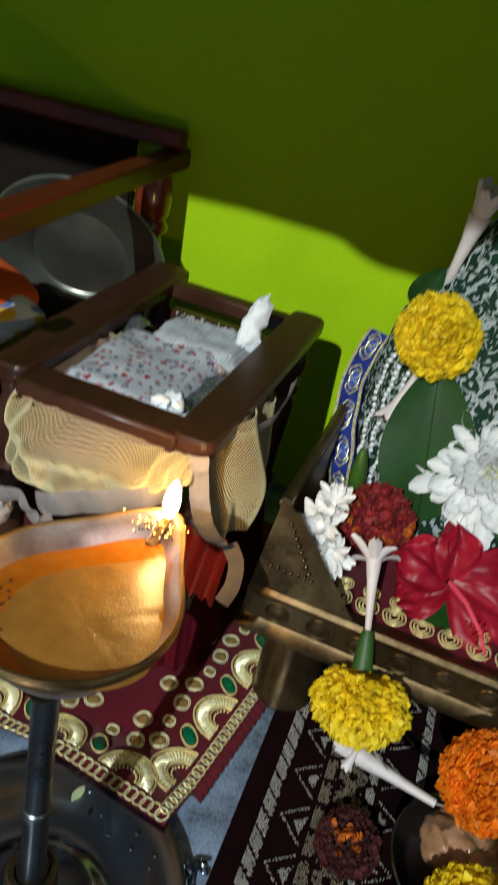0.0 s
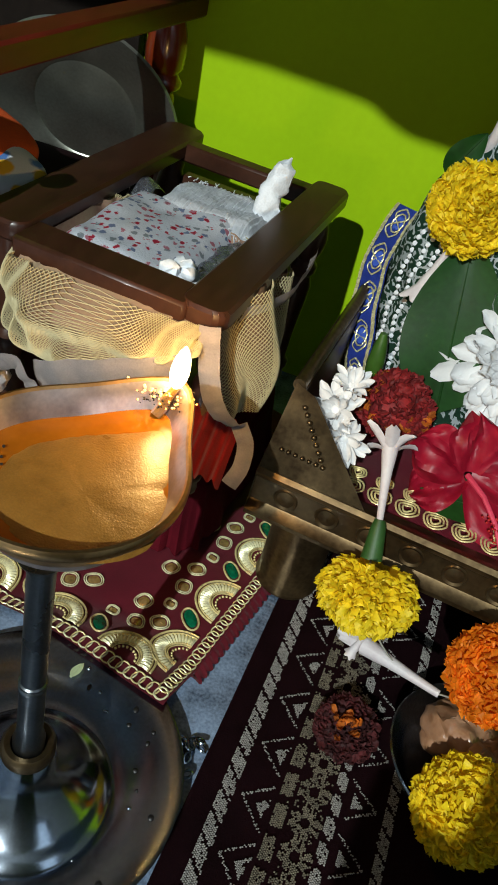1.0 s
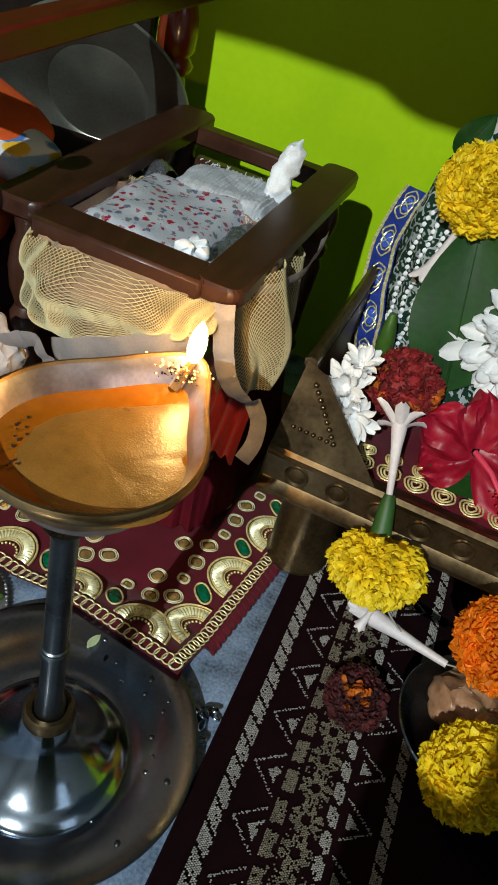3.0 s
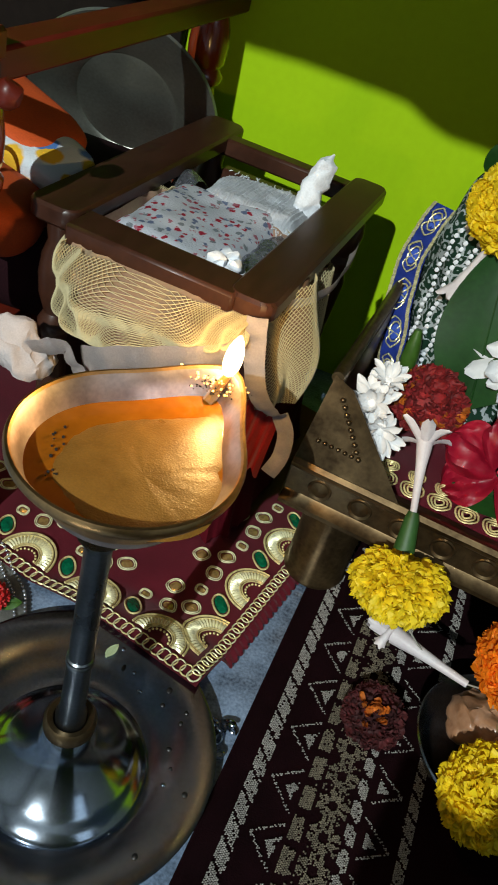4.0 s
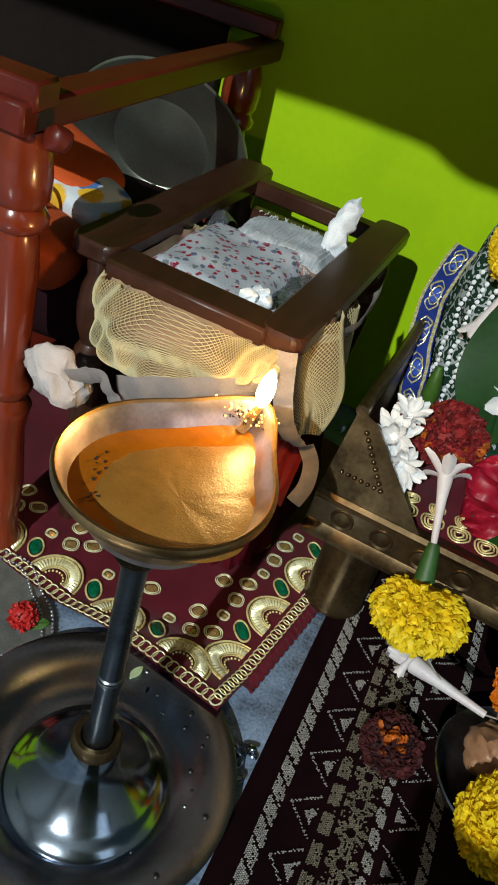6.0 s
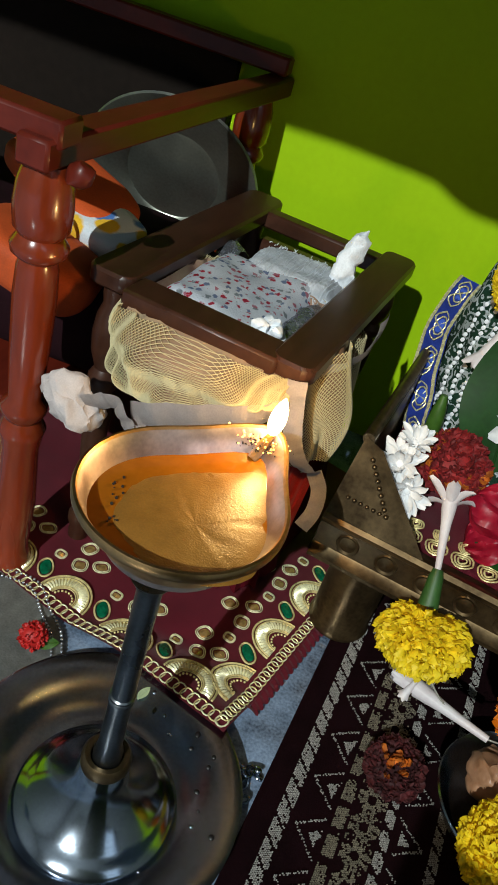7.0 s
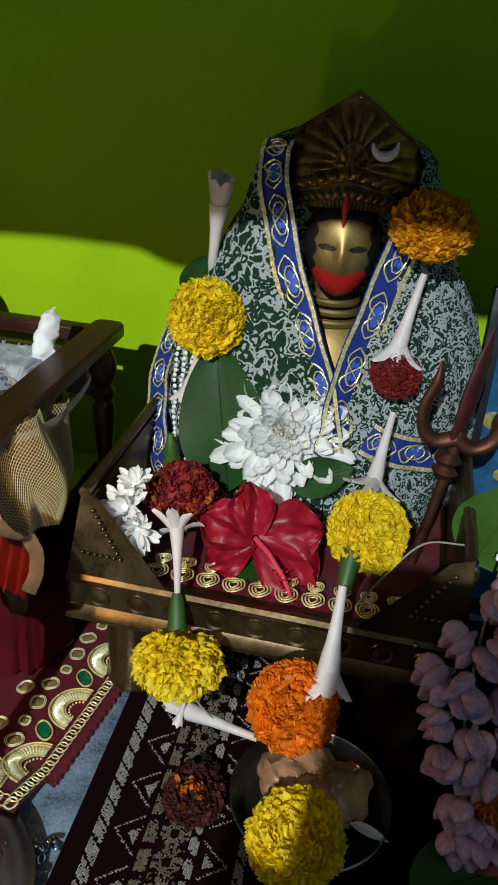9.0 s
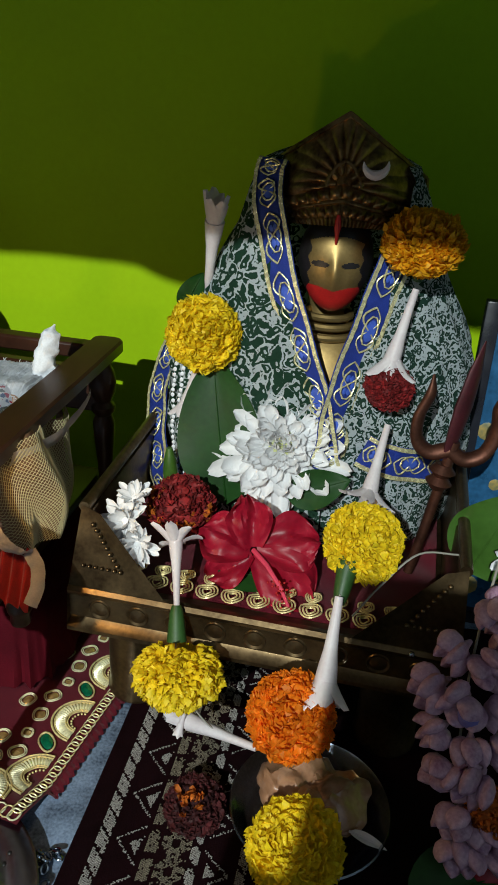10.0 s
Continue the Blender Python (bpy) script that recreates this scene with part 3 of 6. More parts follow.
LAMP = (-0.0415, 0.181, 0.0015)
diya = thing("oil_lamp", pose(*LAMP), "lit brass oil lamp on a steel stem and bell foot", "oil lamp")
part("foot", lathe([(0.0, 0.0), (0.034, 0.0), (0.0365, 0.0015), (0.037, 0.004), (0.0355, 0.0065), (0.031, 0.008), (0.0275, 0.0105), (0.022, 0.0155), (0.0165, 0.022), (0.0128, 0.0285), (0.0105, 0.0335), (0.0092, 0.035)], 64), STEEL, diya, "bell-shaped polished steel foot")
part("collar", lathe([(0.0085, 0.0335), (0.0108, 0.035), (0.0108, 0.0395), (0.0095, 0.0412), (0.0072, 0.0405), (0.006, 0.037)], 40), BRASS, diya, "small brass collar")
part("stem", lathe([(0.0062, 0.036), (0.0064, 0.044), (0.0051, 0.049), (0.0048, 0.079), (0.0053, 0.0795), (0.0053, 0.0808), (0.0047, 0.0815), (0.0053, 0.0822), (0.0053, 0.0834), (0.0047, 0.084), (0.0047, 0.145), (0.008, 0.151)], 28), STEMSTEEL, diya, "slender dull steel stem")

# the dish: a drop-shaped outline, its spout at the angle SPOUT
SPOUT = math.radians(75)
DISHC = Vector((-0.0005, 0.0135))


def dish_ring(scale, z, n=72, spout=1.0):
    out = []
    for i in range(n):
        a = 2 * math.pi * i / n
        d = abs((a - SPOUT + math.pi) % (2 * math.pi) - math.pi)
        r = 0.0357 + 0.0235 * spout * math.exp(-(d / 0.36) ** 1.5)
        out.append(Vector((DISHC.x + r * scale * math.cos(a), DISHC.y + r * scale * math.sin(a), z)))
    return out


def dish(levels, n=72):
    bm = bmesh.new()
    pts = [p for s, z, k in levels for p in dish_ring(s, z, n, k)]
    vs = add_grid(bm, pts, n, len(levels), True)
    return bm, vs


bm, vs = dish([(0.05, 0.1505, 0.1), (0.3, 0.151, 0.3), (0.60, 0.1555, 0.6), (0.80, 0.1640, 0.9), (0.93, 0.1710, 1.0), (1.005, 0.1742, 1.0), (1.04, 0.1762, 1.0), (1.045, 0.1780, 1.0), (1.03, 0.1793, 1.0), (1.003, 0.1795, 1.0), (0.985, 0.1786, 1.0)])
bowl = part("dish", bm, LAMPBRASS, diya, "drop-shaped brass dish")
bm, vs = dish([(0.986, 0.1786, 1.0), (0.955, 0.1770, 1.0), (0.90, 0.1730, 1.0), (0.855, 0.168, 0.97), (0.70, 0.158, 0.8), (0.4, 0.153, 0.5), (0.05, 0.152, 0.1)])
part("lining", bm, LAMPRIM, bowl, "pale tarnished inner rim")
bm, vs = dish([(0.876, 0.1698, 0.98), (0.5, 0.1698, 0.7), (0.001, 0.1698, 0.1)])
part("oil", bm, OIL, bowl, "amber lamp oil")
bm = bmesh.new()
pts = []
for k, z in ((0.78, 0.1694), (0.70, 0.1700), (0.5, 0.1703), (0.2, 0.1704), (0.001, 0.1704)):
    pts += [Vector((p.x + 0.0065 + 0.002 * noise.noise(p * 90), p.y - 0.002 + 0.002 * noise.noise(p * 70), p.z + 0.0003 * noise.noise(p * 300))) for p in dish_ring(k, z, 72, 0.9)]
add_grid(bm, pts, 72, 5, True)
part("ghee", bm, GHEE, bowl, "settled thick golden ghee")
SP = Vector((DISHC.x + 0.055 * math.cos(SPOUT), DISHC.y + 0.055 * math.sin(SPOUT), 0.175))
bm = bmesh.new()
add_tube(bm, smooth_path([SP + Vector((-0.003, -0.007, -0.0055)), SP + Vector((-0.002, -0.005, -0.0030)), SP + Vector((-0.001, -0.003, 0.0005)), SP + Vector((0.001, 0.001, 0.0045))]), [0.0022] * 8 + [0.0022, 0.0021, 0.002, 0.002, 0.002, 0.0018, 0.0017, 0.0016, 0.0015, 0.0013, 0.0011], 8)
part("wick", bm, GHEE, diya, "cotton wick soaked in oil")
bm = bmesh.new()
for k in range(90):
    p = SP + Vector((rng.gauss(-0.002, 0.0045), rng.gauss(-0.003, 0.0036), rng.uniform(-0.0015, 0.0020)))
    made = bmesh.ops.create_icosphere(bm, subdivisions=1, radius=rng.uniform(0.0002, 0.0005), matrix=Matrix.Translation(p))
tagged(part("soot_crumbs", bm, SOOT, diya, "charred crumbs round the wick"), kind="stuff")
# glowing grains stand in for flame-lit gold sparkles by the spout
bm = bmesh.new()
for k in range(70):
    p = SP + Vector((rng.gauss(-0.0025, 0.0050), rng.gauss(-0.0025, 0.0038), rng.uniform(0.0005, 0.0030)))
    bmesh.ops.create_icosphere(bm, subdivisions=1, radius=rng.uniform(0.0002, 0.0006), matrix=Matrix.Translation(p))
tagged(part("glint_grains", bm, GLINT, diya, "gold glints round the wick, made as glowing grains"), kind="stuff")
for k in range(14):
    a = math.pi * 1.08 + rng.uniform(-0.5, 0.6)
    rr = 0.0225 + rng.uniform(-0.003, 0.004)
    bm = bmesh.new()
    bmesh.ops.create_icosphere(bm, subdivisions=1, radius=rng.uniform(0.0003, 0.0007), matrix=Matrix.Translation((DISHC.x + rr * math.cos(a), DISHC.y + rr * math.sin(a), 0.1705)))
    part("soot_speck", bm, SOOT, bowl)
prof = [(0.0006, 0), (0.0018, 0.0012), (0.0029, 0.0036), (0.0034, 0.0065), (0.0033, 0.0095), (0.0027, 0.0128), (0.0017, 0.0155), (0.0006, 0.0174), (0.0001, 0.018)]
bm = lathe(prof, 20)
for v in bm.verts:
    v.co.x += 0.10 * v.co.z
ob = part("flame", bm, FLAME, diya, "bright yellow-white flame")
ob.matrix_local = Matrix.Translation(SP + Vector((0.0005, 0.0, 0.0035))) @ Matrix.Rotation(-0.05, 4, "Y")
ob.visible_shadow = False

# embroidered mat, its corner towards the viewer
MAT0 = Vector((-0.001, 0.236, 0.0))
MATA = Vector((-0.970, 0.243, 0)).normalized()
MATB = Vector((0.243, 0.970, 0)).normalized()


def on_mat(a, b, z=0.0):
    p = MAT0 + MATA * a + MATB * b
    d = (Vector((p.x, p.y)) - Vector(TRAY)).length
    lift = 0.0095 * max(0.0, min(1.0, (0.094 - d) / 0.024))
    return Vector((p.x, p.y, 0.0018 + lift + z))


embroidered = thing("embroidered_mat", pose(0, 0, 0), "maroon satin mat edged with gold coil embroidery and green sequins", "mat")
bm = bmesh.new()
add_grid(bm, [on_mat(0.34 * i / 68, 0.26 * j / 52, 0.0008 * noise.noise((i * 0.15, j * 0.15, 4)) + 0.0006) for j in range(53) for i in range(69)], 69, 53)
solidify(bm, 0.0012)
part("satin", bm, MAROON, embroidered)
bm = bmesh.new()
add_grid(bm, [on_mat(-0.0055 * i / 4 * (1 + 0.18 * math.sin(k * 1.3)), 0.026 + k * 0.0011, 0.0004 + 0.0006 * math.sin(k * 1.3 + i)) for k in range(130) for i in range(5)], 5, 130)
solidify(bm, 0.0006)
part("frill", bm, MAROON, embroidered, "crimson crochet frill")


def ring_path(c, ra, rb, turn=0.0, n=14, dz=0.0, arc=2 * math.pi, start=0.0):
    """A ring or arc lying on the mat round the mat place c."""
    out = []
    for k in range(n + 1):
        t = start + arc * k / n
        x, y = ra * math.cos(t), rb * math.sin(t)
        out.append(on_mat(c[0] + x * math.cos(turn) - y * math.sin(turn), c[1] + x * math.sin(turn) + y * math.cos(turn), 0.0016 + dz + 0.0004 * math.sin(3 * t)))
    return out


def coil_edge(along_a):
    for k in range(52 if along_a else 46):
        s = 0.004 + k * 0.0046
        c = (s, 0.0042) if along_a else (0.0042, s)
        bm = bmesh.new()
        add_tube(bm, ring_path(c, 0.0030, 0.0036, 0.5, 12), 0.00042, 5, cap=False)
        part("coil", bm, GOLD if k % 2 else PALEGOLD, embroidered)


coil_edge(True)
coil_edge(False)


def motif(s, along_a):
    """A half-round fan, a leaf sequin and a trefoil of spirals."""
    def at(x, y):
        return (x, y) if along_a else (y, x)
    def put(name, bm, material, label=""):
        part(name, bm, material, embroidered, label)
    for r, w in ((0.0172, 0.0007), (0.0155, 0.0005), (0.0092, 0.0006), (0.0080, 0.0004)):
        bm = bmesh.new()
        pts = []
        for k in range(19):
            t = math.pi * k / 18
            pts.append(on_mat(*at(s + r * 0.92 * math.cos(t), 0.0095 + r * 1.05 * math.sin(t)), 0.002))
        add_tube(bm, pts, w, 5)
        put("fan_edge", bm, GOLD)
    bm = bmesh.new()
    ribs = []
    for k in range(45):
        t = math.pi * k / 44
        for r, z in ((0.0096, 0.0014), (0.0115, 0.0022), (0.0135, 0.0022), (0.0152, 0.0014)):
            ribs.append(on_mat(*at(s + r * 0.92 * math.cos(t), 0.0095 + r * 1.05 * math.sin(t)), z + 0.0010 * (k % 2)))
    add_grid(bm, ribs, 4, 45)
    put("fan", bm, PALEGOLD)
    for k in range(9):
        t = math.pi * (k + 0.5) / 9
        bm = bmesh.new()
        bmesh.ops.create_icosphere(bm, subdivisions=1, radius=0.0008, matrix=Matrix.Translation(on_mat(*at(s + 0.006 * math.cos(t), 0.0095 + 0.006 * math.sin(t)), 0.0016)))
        put("bead", bm, GOLD)
    # leaf sequin
    c = at(s + 0.0232, 0.0200)
    turn = 0.9 if along_a else 0.7
    bm = bmesh.new()
    core = ring_path(c, 0.0060, 0.0033, turn, 14, 0.0004)
    mid = bm.verts.new(on_mat(c[0], c[1], 0.0030))
    vs = [bm.verts.new(p) for p in core[:-1]]
    for k in range(len(vs)):
        bm.faces.new((vs[k], vs[(k + 1) % len(vs)], mid))
    put("sequin", bm, GEM, "dark green leaf sequin")
    bm = bmesh.new()
    add_tube(bm, ring_path(c, 0.0072, 0.0044, turn, 18), 0.0006, 5, cap=False)
    put("sequin_edge", bm, GOLD)
    # spirals
    rings = [(0.0248, 0.0342, 0.0036, 0.0036, 0)]
    if along_a or s > 0.05:
        rings += [(0.0160, 0.0500, 0.0047, 0.0054, 0.6), (0.0110, 0.0360, 0.0047, 0.0054, -0.4), (0.0010, 0.0440, 0.0047, 0.0054, 1.2)] if along_a else [(0.0025, 0.0488, 0.0047, 0.0054, 0.6), (0.0110, 0.0365, 0.0047, 0.0054, 1.2), (-0.0045, 0.0352, 0.0047, 0.0054, -0.3)]
    for x, y, ra, rb, tn in rings:
        bm = bmesh.new()
        for f in (1.0, 0.80):
            add_tube(bm, ring_path(at(s + x, y), ra * f, rb * f, tn, 16, 0.0005 * (1 - f)), 0.00036, 5, cap=False)
        put("ring", bm, PALEGOLD)
        bm = bmesh.new()
        rim = [bm.verts.new(p) for p in ring_path(at(s + x, y), ra * 0.62, rb * 0.62, tn, 12, -0.0004)[:-1]]
        mid = bm.verts.new(on_mat(*at(s + x, y), 0.0024))
        for k in range(12):
            bm.faces.new((rim[k], rim[(k + 1) % 12], mid))
        put("spangle", bm, SPANGLE, "glossy copper-gold spangle")


for k in range(7):
    motif(0.0305 + 0.0445 * k, True)
for k in range(3):
    motif(0.0330 + 0.0440 * k, False)

# ---- dark wooden cot with its bundle ----
def turned_leg(h, r=0.0078):
    """A turned leg with a ball under its head and rings."""
    p = [(0.75, 0), (0.8, 0.02), (0.72, 0.05), (0.95, 0.08), (0.95, 0.11), (0.62, 0.14), (0.7, 0.3), (0.95, 0.50), (1.0, 0.58), (0.75, 0.63), (1.05, 0.66), (1.1, 0.69), (0.75, 0.72), (1.15, 0.78), (1.25, 0.84), (1.1, 0.90), (0.8, 0.94), (0.9, 0.97), (0.9, 1.0)]
    return lathe([(r * a, h * b) for a, b in p], 24)


COT = pose(-0.044, 0.318, 0.002, 0, 0, -6.0)
TOP = 0.183
cot = thing("toy_cot", COT, "small dark polished wooden cot frame holding cloths", "cot")


def plank(size, m, round_end=0.0):
    """A rail with softened edges; round_end clips its upright corners."""
    bm = bmesh.new()
    bmesh.ops.create_cube(bm, size=1, matrix=Matrix.Diagonal((*size, 1)))
    if round_end:
        upright = [e for e in bm.edges if abs(e.verts[0].co.z - e.verts[1].co.z) > size[2] * 0.5]
        bmesh.ops.bevel(bm, geom=upright, offset=round_end, segments=4, affect="EDGES", profile=0.5)
    bmesh.ops.bevel(bm, geom=bm.edges[:], offset=0.0015, segments=1, affect="EDGES")
    bm.transform(m)
    return bm


part("side_rail", plank((0.0225, 0.190, 0.0095), pose(0.010, 0.076, TOP - 0.00475), 0.007), DARKWOOD, cot)
part("side_rail", plank((0.0265, 0.194, 0.0095), pose(-0.091, 0.084, TOP - 0.00475), 0.008), DARKWOOD, cot)
part("end_rail", plank((0.082, 0.0205, 0.0105), pose(-0.037, -0.0105, TOP - 0.0058)), DARKWOOD, cot)
part("end_rail", plank((0.090, 0.012, 0.0105), pose(-0.037, 0.156, TOP - 0.0062)), DARKWOOD, cot)
part("end_rail", plank((0.086, 0.009, 0.032), pose(-0.037, 0.158, TOP - 0.036)), DARKWOOD, cot)
for x, y in ((0.008, 0.020), (-0.090, -0.002), (0.008, 0.158), (-0.088, 0.158)):
    low = 0.052 if x > 0 else 0.0
    leg = part("leg", turned_leg(TOP - 0.010 - low), DARKWOOD, cot)
    leg.location = (x, y, low)
bm = box((0.078, 0.165, 0.008), pose(-0.037, 0.083, 0.075), 0.002)
part("bottom_board", bm, DARKWOOD, cot)


def blanket(x0, x1, y0, y1, z0, amp, sc, seed, nu=40, nv=40, edge=0.012):
    """A rumpled cloth pad with drooping edges."""
    bm = bmesh.new()
    pts = []
    for j in range(nv):
        for i in range(nu):
            u, v = i / (nu - 1), j / (nv - 1)
            p = Vector((x0 + (x1 - x0) * u, y0 + (y1 - y0) * v, 0))
            d = min(u, 1 - u) * (x1 - x0), min(v, 1 - v) * (y1 - y0)
            drop = sum(edge * max(0, 1 - k / 0.012) ** 2 for k in d)
            z = z0 + amp * noise.noise(p * sc + Vector((seed, 0, 0))) + 0.3 * amp * noise.noise(p * sc * 3 + Vector((0, seed, 0))) - drop
            pts.append((p.x + 0.3 * amp * noise.noise(p * sc + Vector((9, seed, 0))), p.y + 0.3 * amp * noise.noise(p * sc + Vector((5, 3, seed))), z))
    add_grid(bm, pts, nu, nv)
    solidify(bm, 0.0025)
    return bm


solo("floral_quilt", blanket(-0.078, -0.010, 0.002, 0.090, TOP - 0.0055, 0.0032, 28, 2), FLORAL, COT, "white cotton quilt printed with small red flowers", "quilt")
bm = blanket(-0.064, -0.001, 0.070, 0.122, TOP - 0.0035, 0.0035, 38, 5, 60, 70)
for v in bm.verts:
    v.co.z += 0.0005 * math.sin(v.co.x * 2600) + 0.0005 * noise.noise(v.co * 500)
g = random.Random(3)
for k in range(260):
    x, front = g.uniform(-0.062, -0.003), g.random() < 0.5
    p = Vector((x, 0.0735 if front else 0.1205, TOP - 0.0105 + g.uniform(-0.002, 0.004)))
    d = Vector((g.uniform(-0.002, 0.002), (-1 if front else 1) * g.uniform(0.001, 0.004), g.uniform(-0.001, 0.002)))
    add_tube(bm, [p, p + d * 0.6, p + d + Vector((0, 0, -0.0006))], [0.00035, 0.0003, 0.00015], 4)
solo("white_towel", bm, TOWEL, COT, "crumpled white frayed ribbed towelling folded in the cot", "towel")
solo("tinsel_cloth", blanket(-0.020, 0.004, 0.000, 0.085, TOP - 0.010, 0.004, 60, 8, edge=0.008), TINSEL, COT, "silver glittering cloth tucked beside the quilt", "cloth")
solo("tinsel_cloth", blanket(-0.080, -0.066, 0.082, 0.104, TOP - 0.005, 0.004, 70, 3, 16, 16, 0.004), TINSEL, COT, "small folded silver tinsel scrap", "cloth")
bm = bmesh.new()
for k in range(14):
    bmesh.ops.create_icosphere(bm, subdivisions=2, radius=rng.uniform(0.002, 0.0045), matrix=Matrix.Translation((rng.gauss(-0.012, 0.0035), rng.gauss(0.012, 0.0035), TOP - 0.009 + rng.uniform(0, 0.006))))
jitter(bm, 0.002, 300)
solo("cotton_tuft", bm, TOWEL, COT, "loose tuft of white cotton wool on the quilt", "cotton")
bm = bmesh.new()
add_tube(bm, smooth_path([(-0.010, 0.104, TOP - 0.018), (-0.010, 0.106, TOP - 0.008), (-0.009, 0.109, TOP + 0.002), (-0.008, 0.112, TOP + 0.011), (-0.006, 0.114, TOP + 0.018), (-0.005, 0.116, TOP + 0.022)], 5), [0.0078 - 0.00008 * k for k in range(18)] + [0.0063, 0.0061, 0.0058, 0.0053, 0.0046, 0.0037, 0.0025, 0.001], 18, 0.7)
jitter(bm, 0.0026, 150)
jitter(bm, 0.0015, 300)
solo("cloth_knot", bm, TOWEL, COT, "knotted white cloth end standing up by the cot rail", "cloth")


def bundle_surface(nu, nv, grow=0.0):
    """The sack that hangs in the cot: wide under the rails, gathered to a slanting foot."""
    pts = []
    for j in range(nv):
        v = j / (nv - 1)
        k = v ** 0.7
        xl, xr = -0.044 - 0.035 * math.sin(k * math.pi / 2), 0.013
        yf, yb = -0.036 + 0.004 * v - 0.006 * math.sin(math.pi * v) + 0.012 * max(0, v - 0.8) * 5 * 0.6, 0.075
        for i in range(nu):
            a = 2 * math.pi * i / nu
            ca, sa = math.cos(a), math.sin(a)
            e = 0.34
            fold = 0.0024 * math.sin(3 * a + 8 * v + 0.6) * math.sin(math.pi * v) + 0.0012 * math.sin(17 * a - 11 * v) + 0.004 * noise.noise((3 * ca, 3 * sa, 2.5 * v))
            x = (xl + xr) / 2 + math.copysign(abs(ca) ** e, ca) * ((xr - xl) / 2 + grow + fold)
            y = (yf + yb) / 2 + math.copysign(abs(sa) ** e, sa) * ((yb - yf) / 2 + grow + fold)
            foot = 0.143 + 0.42 * (x + 0.035)
            pts.append((x, y, foot + (TOP - 0.0075 - foot) * v))
    return pts


bundle = thing("net_bundle", COT, "cloth bundle wrapped in straw-coloured net with white cotton tape", "bundle")
bm = bmesh.new()
add_grid(bm, bundle_surface(90, 24, -0.003), 90, 24, True)
part("filling", bm, LINING, bundle, "pale brown cloth inside the net")


def net_sheet(name, surface, nu, nv, closed, parent, width=0.00052, label=""):
    """A net of fine square meshes laid on a surface, set diagonally."""
    bm = bmesh.new()
    vs = [bm.verts.new(p) for p in surface]
    for j in range(0, nv - 1):
        for i in range(nu if closed else nu - 1):
            if (i + j) % 2:
                continue
            k, b = (i + 1) % nu, (i - 1) % nu
            if j + 2 < nv and (closed or 0 < i < nu - 1):
                bm.faces.new((vs[j * nu + i], vs[(j + 1) * nu + k], vs[(j + 2) * nu + i], vs[(j + 1) * nu + b]))
    for v in [v for v in bm.verts if not v.link_faces]:
        bm.verts.remove(v)
    bmesh.ops.recalc_face_normals(bm, faces=bm.faces[:])
    bmesh.ops.wireframe(bm, faces=bm.faces[:], thickness=width, use_replace=True, use_boundary=True, use_even_offset=False)
    return part(name, bm, NET, parent, label, smooth=False)


net_sheet("net", bundle_surface(420, 58, 0.0010), 420, 58, True, bundle, label="straw-coloured net")
# tape round the foot of the bundle, and its loose knot
def tape(path, w, lean=0.0, name="tape", thick=0.0012, parent=None, across=None):
    path = smooth_path(path, 8)
    bm = bmesh.new()
    pts = []
    for k, p in enumerate(path):
        wob = 0.0012 * noise.noise((k * 0.35, 2.0, lean))
        d = (path[min(k + 1, len(path) - 1)] - path[max(0, k - 1)]).normalized()
        up = Vector((0, 0, 1)) - d * d.z
        up = up.normalized() if up.length > 0.2 else Vector((1, 0, 0))
        up = (up + lean * d.cross(up)).normalized()
        if across:
            up = (Vector(across) - d * d.dot(Vector(across))).normalized()
        for i in range(5):
            u = i / 4 - 0.5
            pts.append(p + up * u * w + d.cross(up) * (0.0012 * math.cos(u * 3) + wob))
    add_grid(bm, pts, 5, len(path))
    solidify(bm, thick)
    return part(name, bm, COTTON, parent or bundle, "white cotton tape")


tape([(-0.052, -0.036, 0.131), (-0.046, -0.041, 0.137), (-0.030, -0.043, 0.146), (-0.012, -0.043, 0.155), (0.004, -0.040, 0.162), (0.014, -0.030, 0.165)], 0.013, 0.2)
tape([(0.016, -0.021, 0.178), (0.0185, -0.022, 0.166), (0.022, -0.023, 0.153), (0.026, -0.022, 0.143), (0.031, -0.018, 0.135), (0.036, -0.012, 0.131)], 0.0092, 0, across=(1, 0.15, 0.25))
tape([(0.0195, 0.006, 0.172), (0.026, 0.030, 0.169), (0.029, 0.060, 0.170), (0.025, 0.095, 0.172)], 0.009, 0.3)
tape([(0.036, -0.012, 0.131), (0.042, -0.016, 0.125), (0.044, -0.022, 0.117), (0.042, -0.027, 0.109)], 0.0075, 0, across=(0.9, 0.3, 0.3))
tape([(-0.074, -0.043, 0.130), (-0.064, -0.043, 0.136), (-0.057, -0.044, 0.139), (-0.052, -0.044, 0.133), (-0.047, -0.043, 0.128), (-0.040, -0.041, 0.130)], 0.011, 0.5)
bm = bmesh.new()
bmesh.ops.create_icosphere(bm, subdivisions=4, radius=1, matrix=Matrix.Translation((-0.082, -0.041, 0.125)) @ Matrix.Rotation(0.35, 4, "Y") @ Matrix.Diagonal((0.016, 0.010, 0.0125, 1)))
jitter(bm, 0.006, 75, 3)
jitter(bm, 0.002, 260, 5)
part("knot", bm, COTTON, bundle, "bunched knot of the cotton tape")
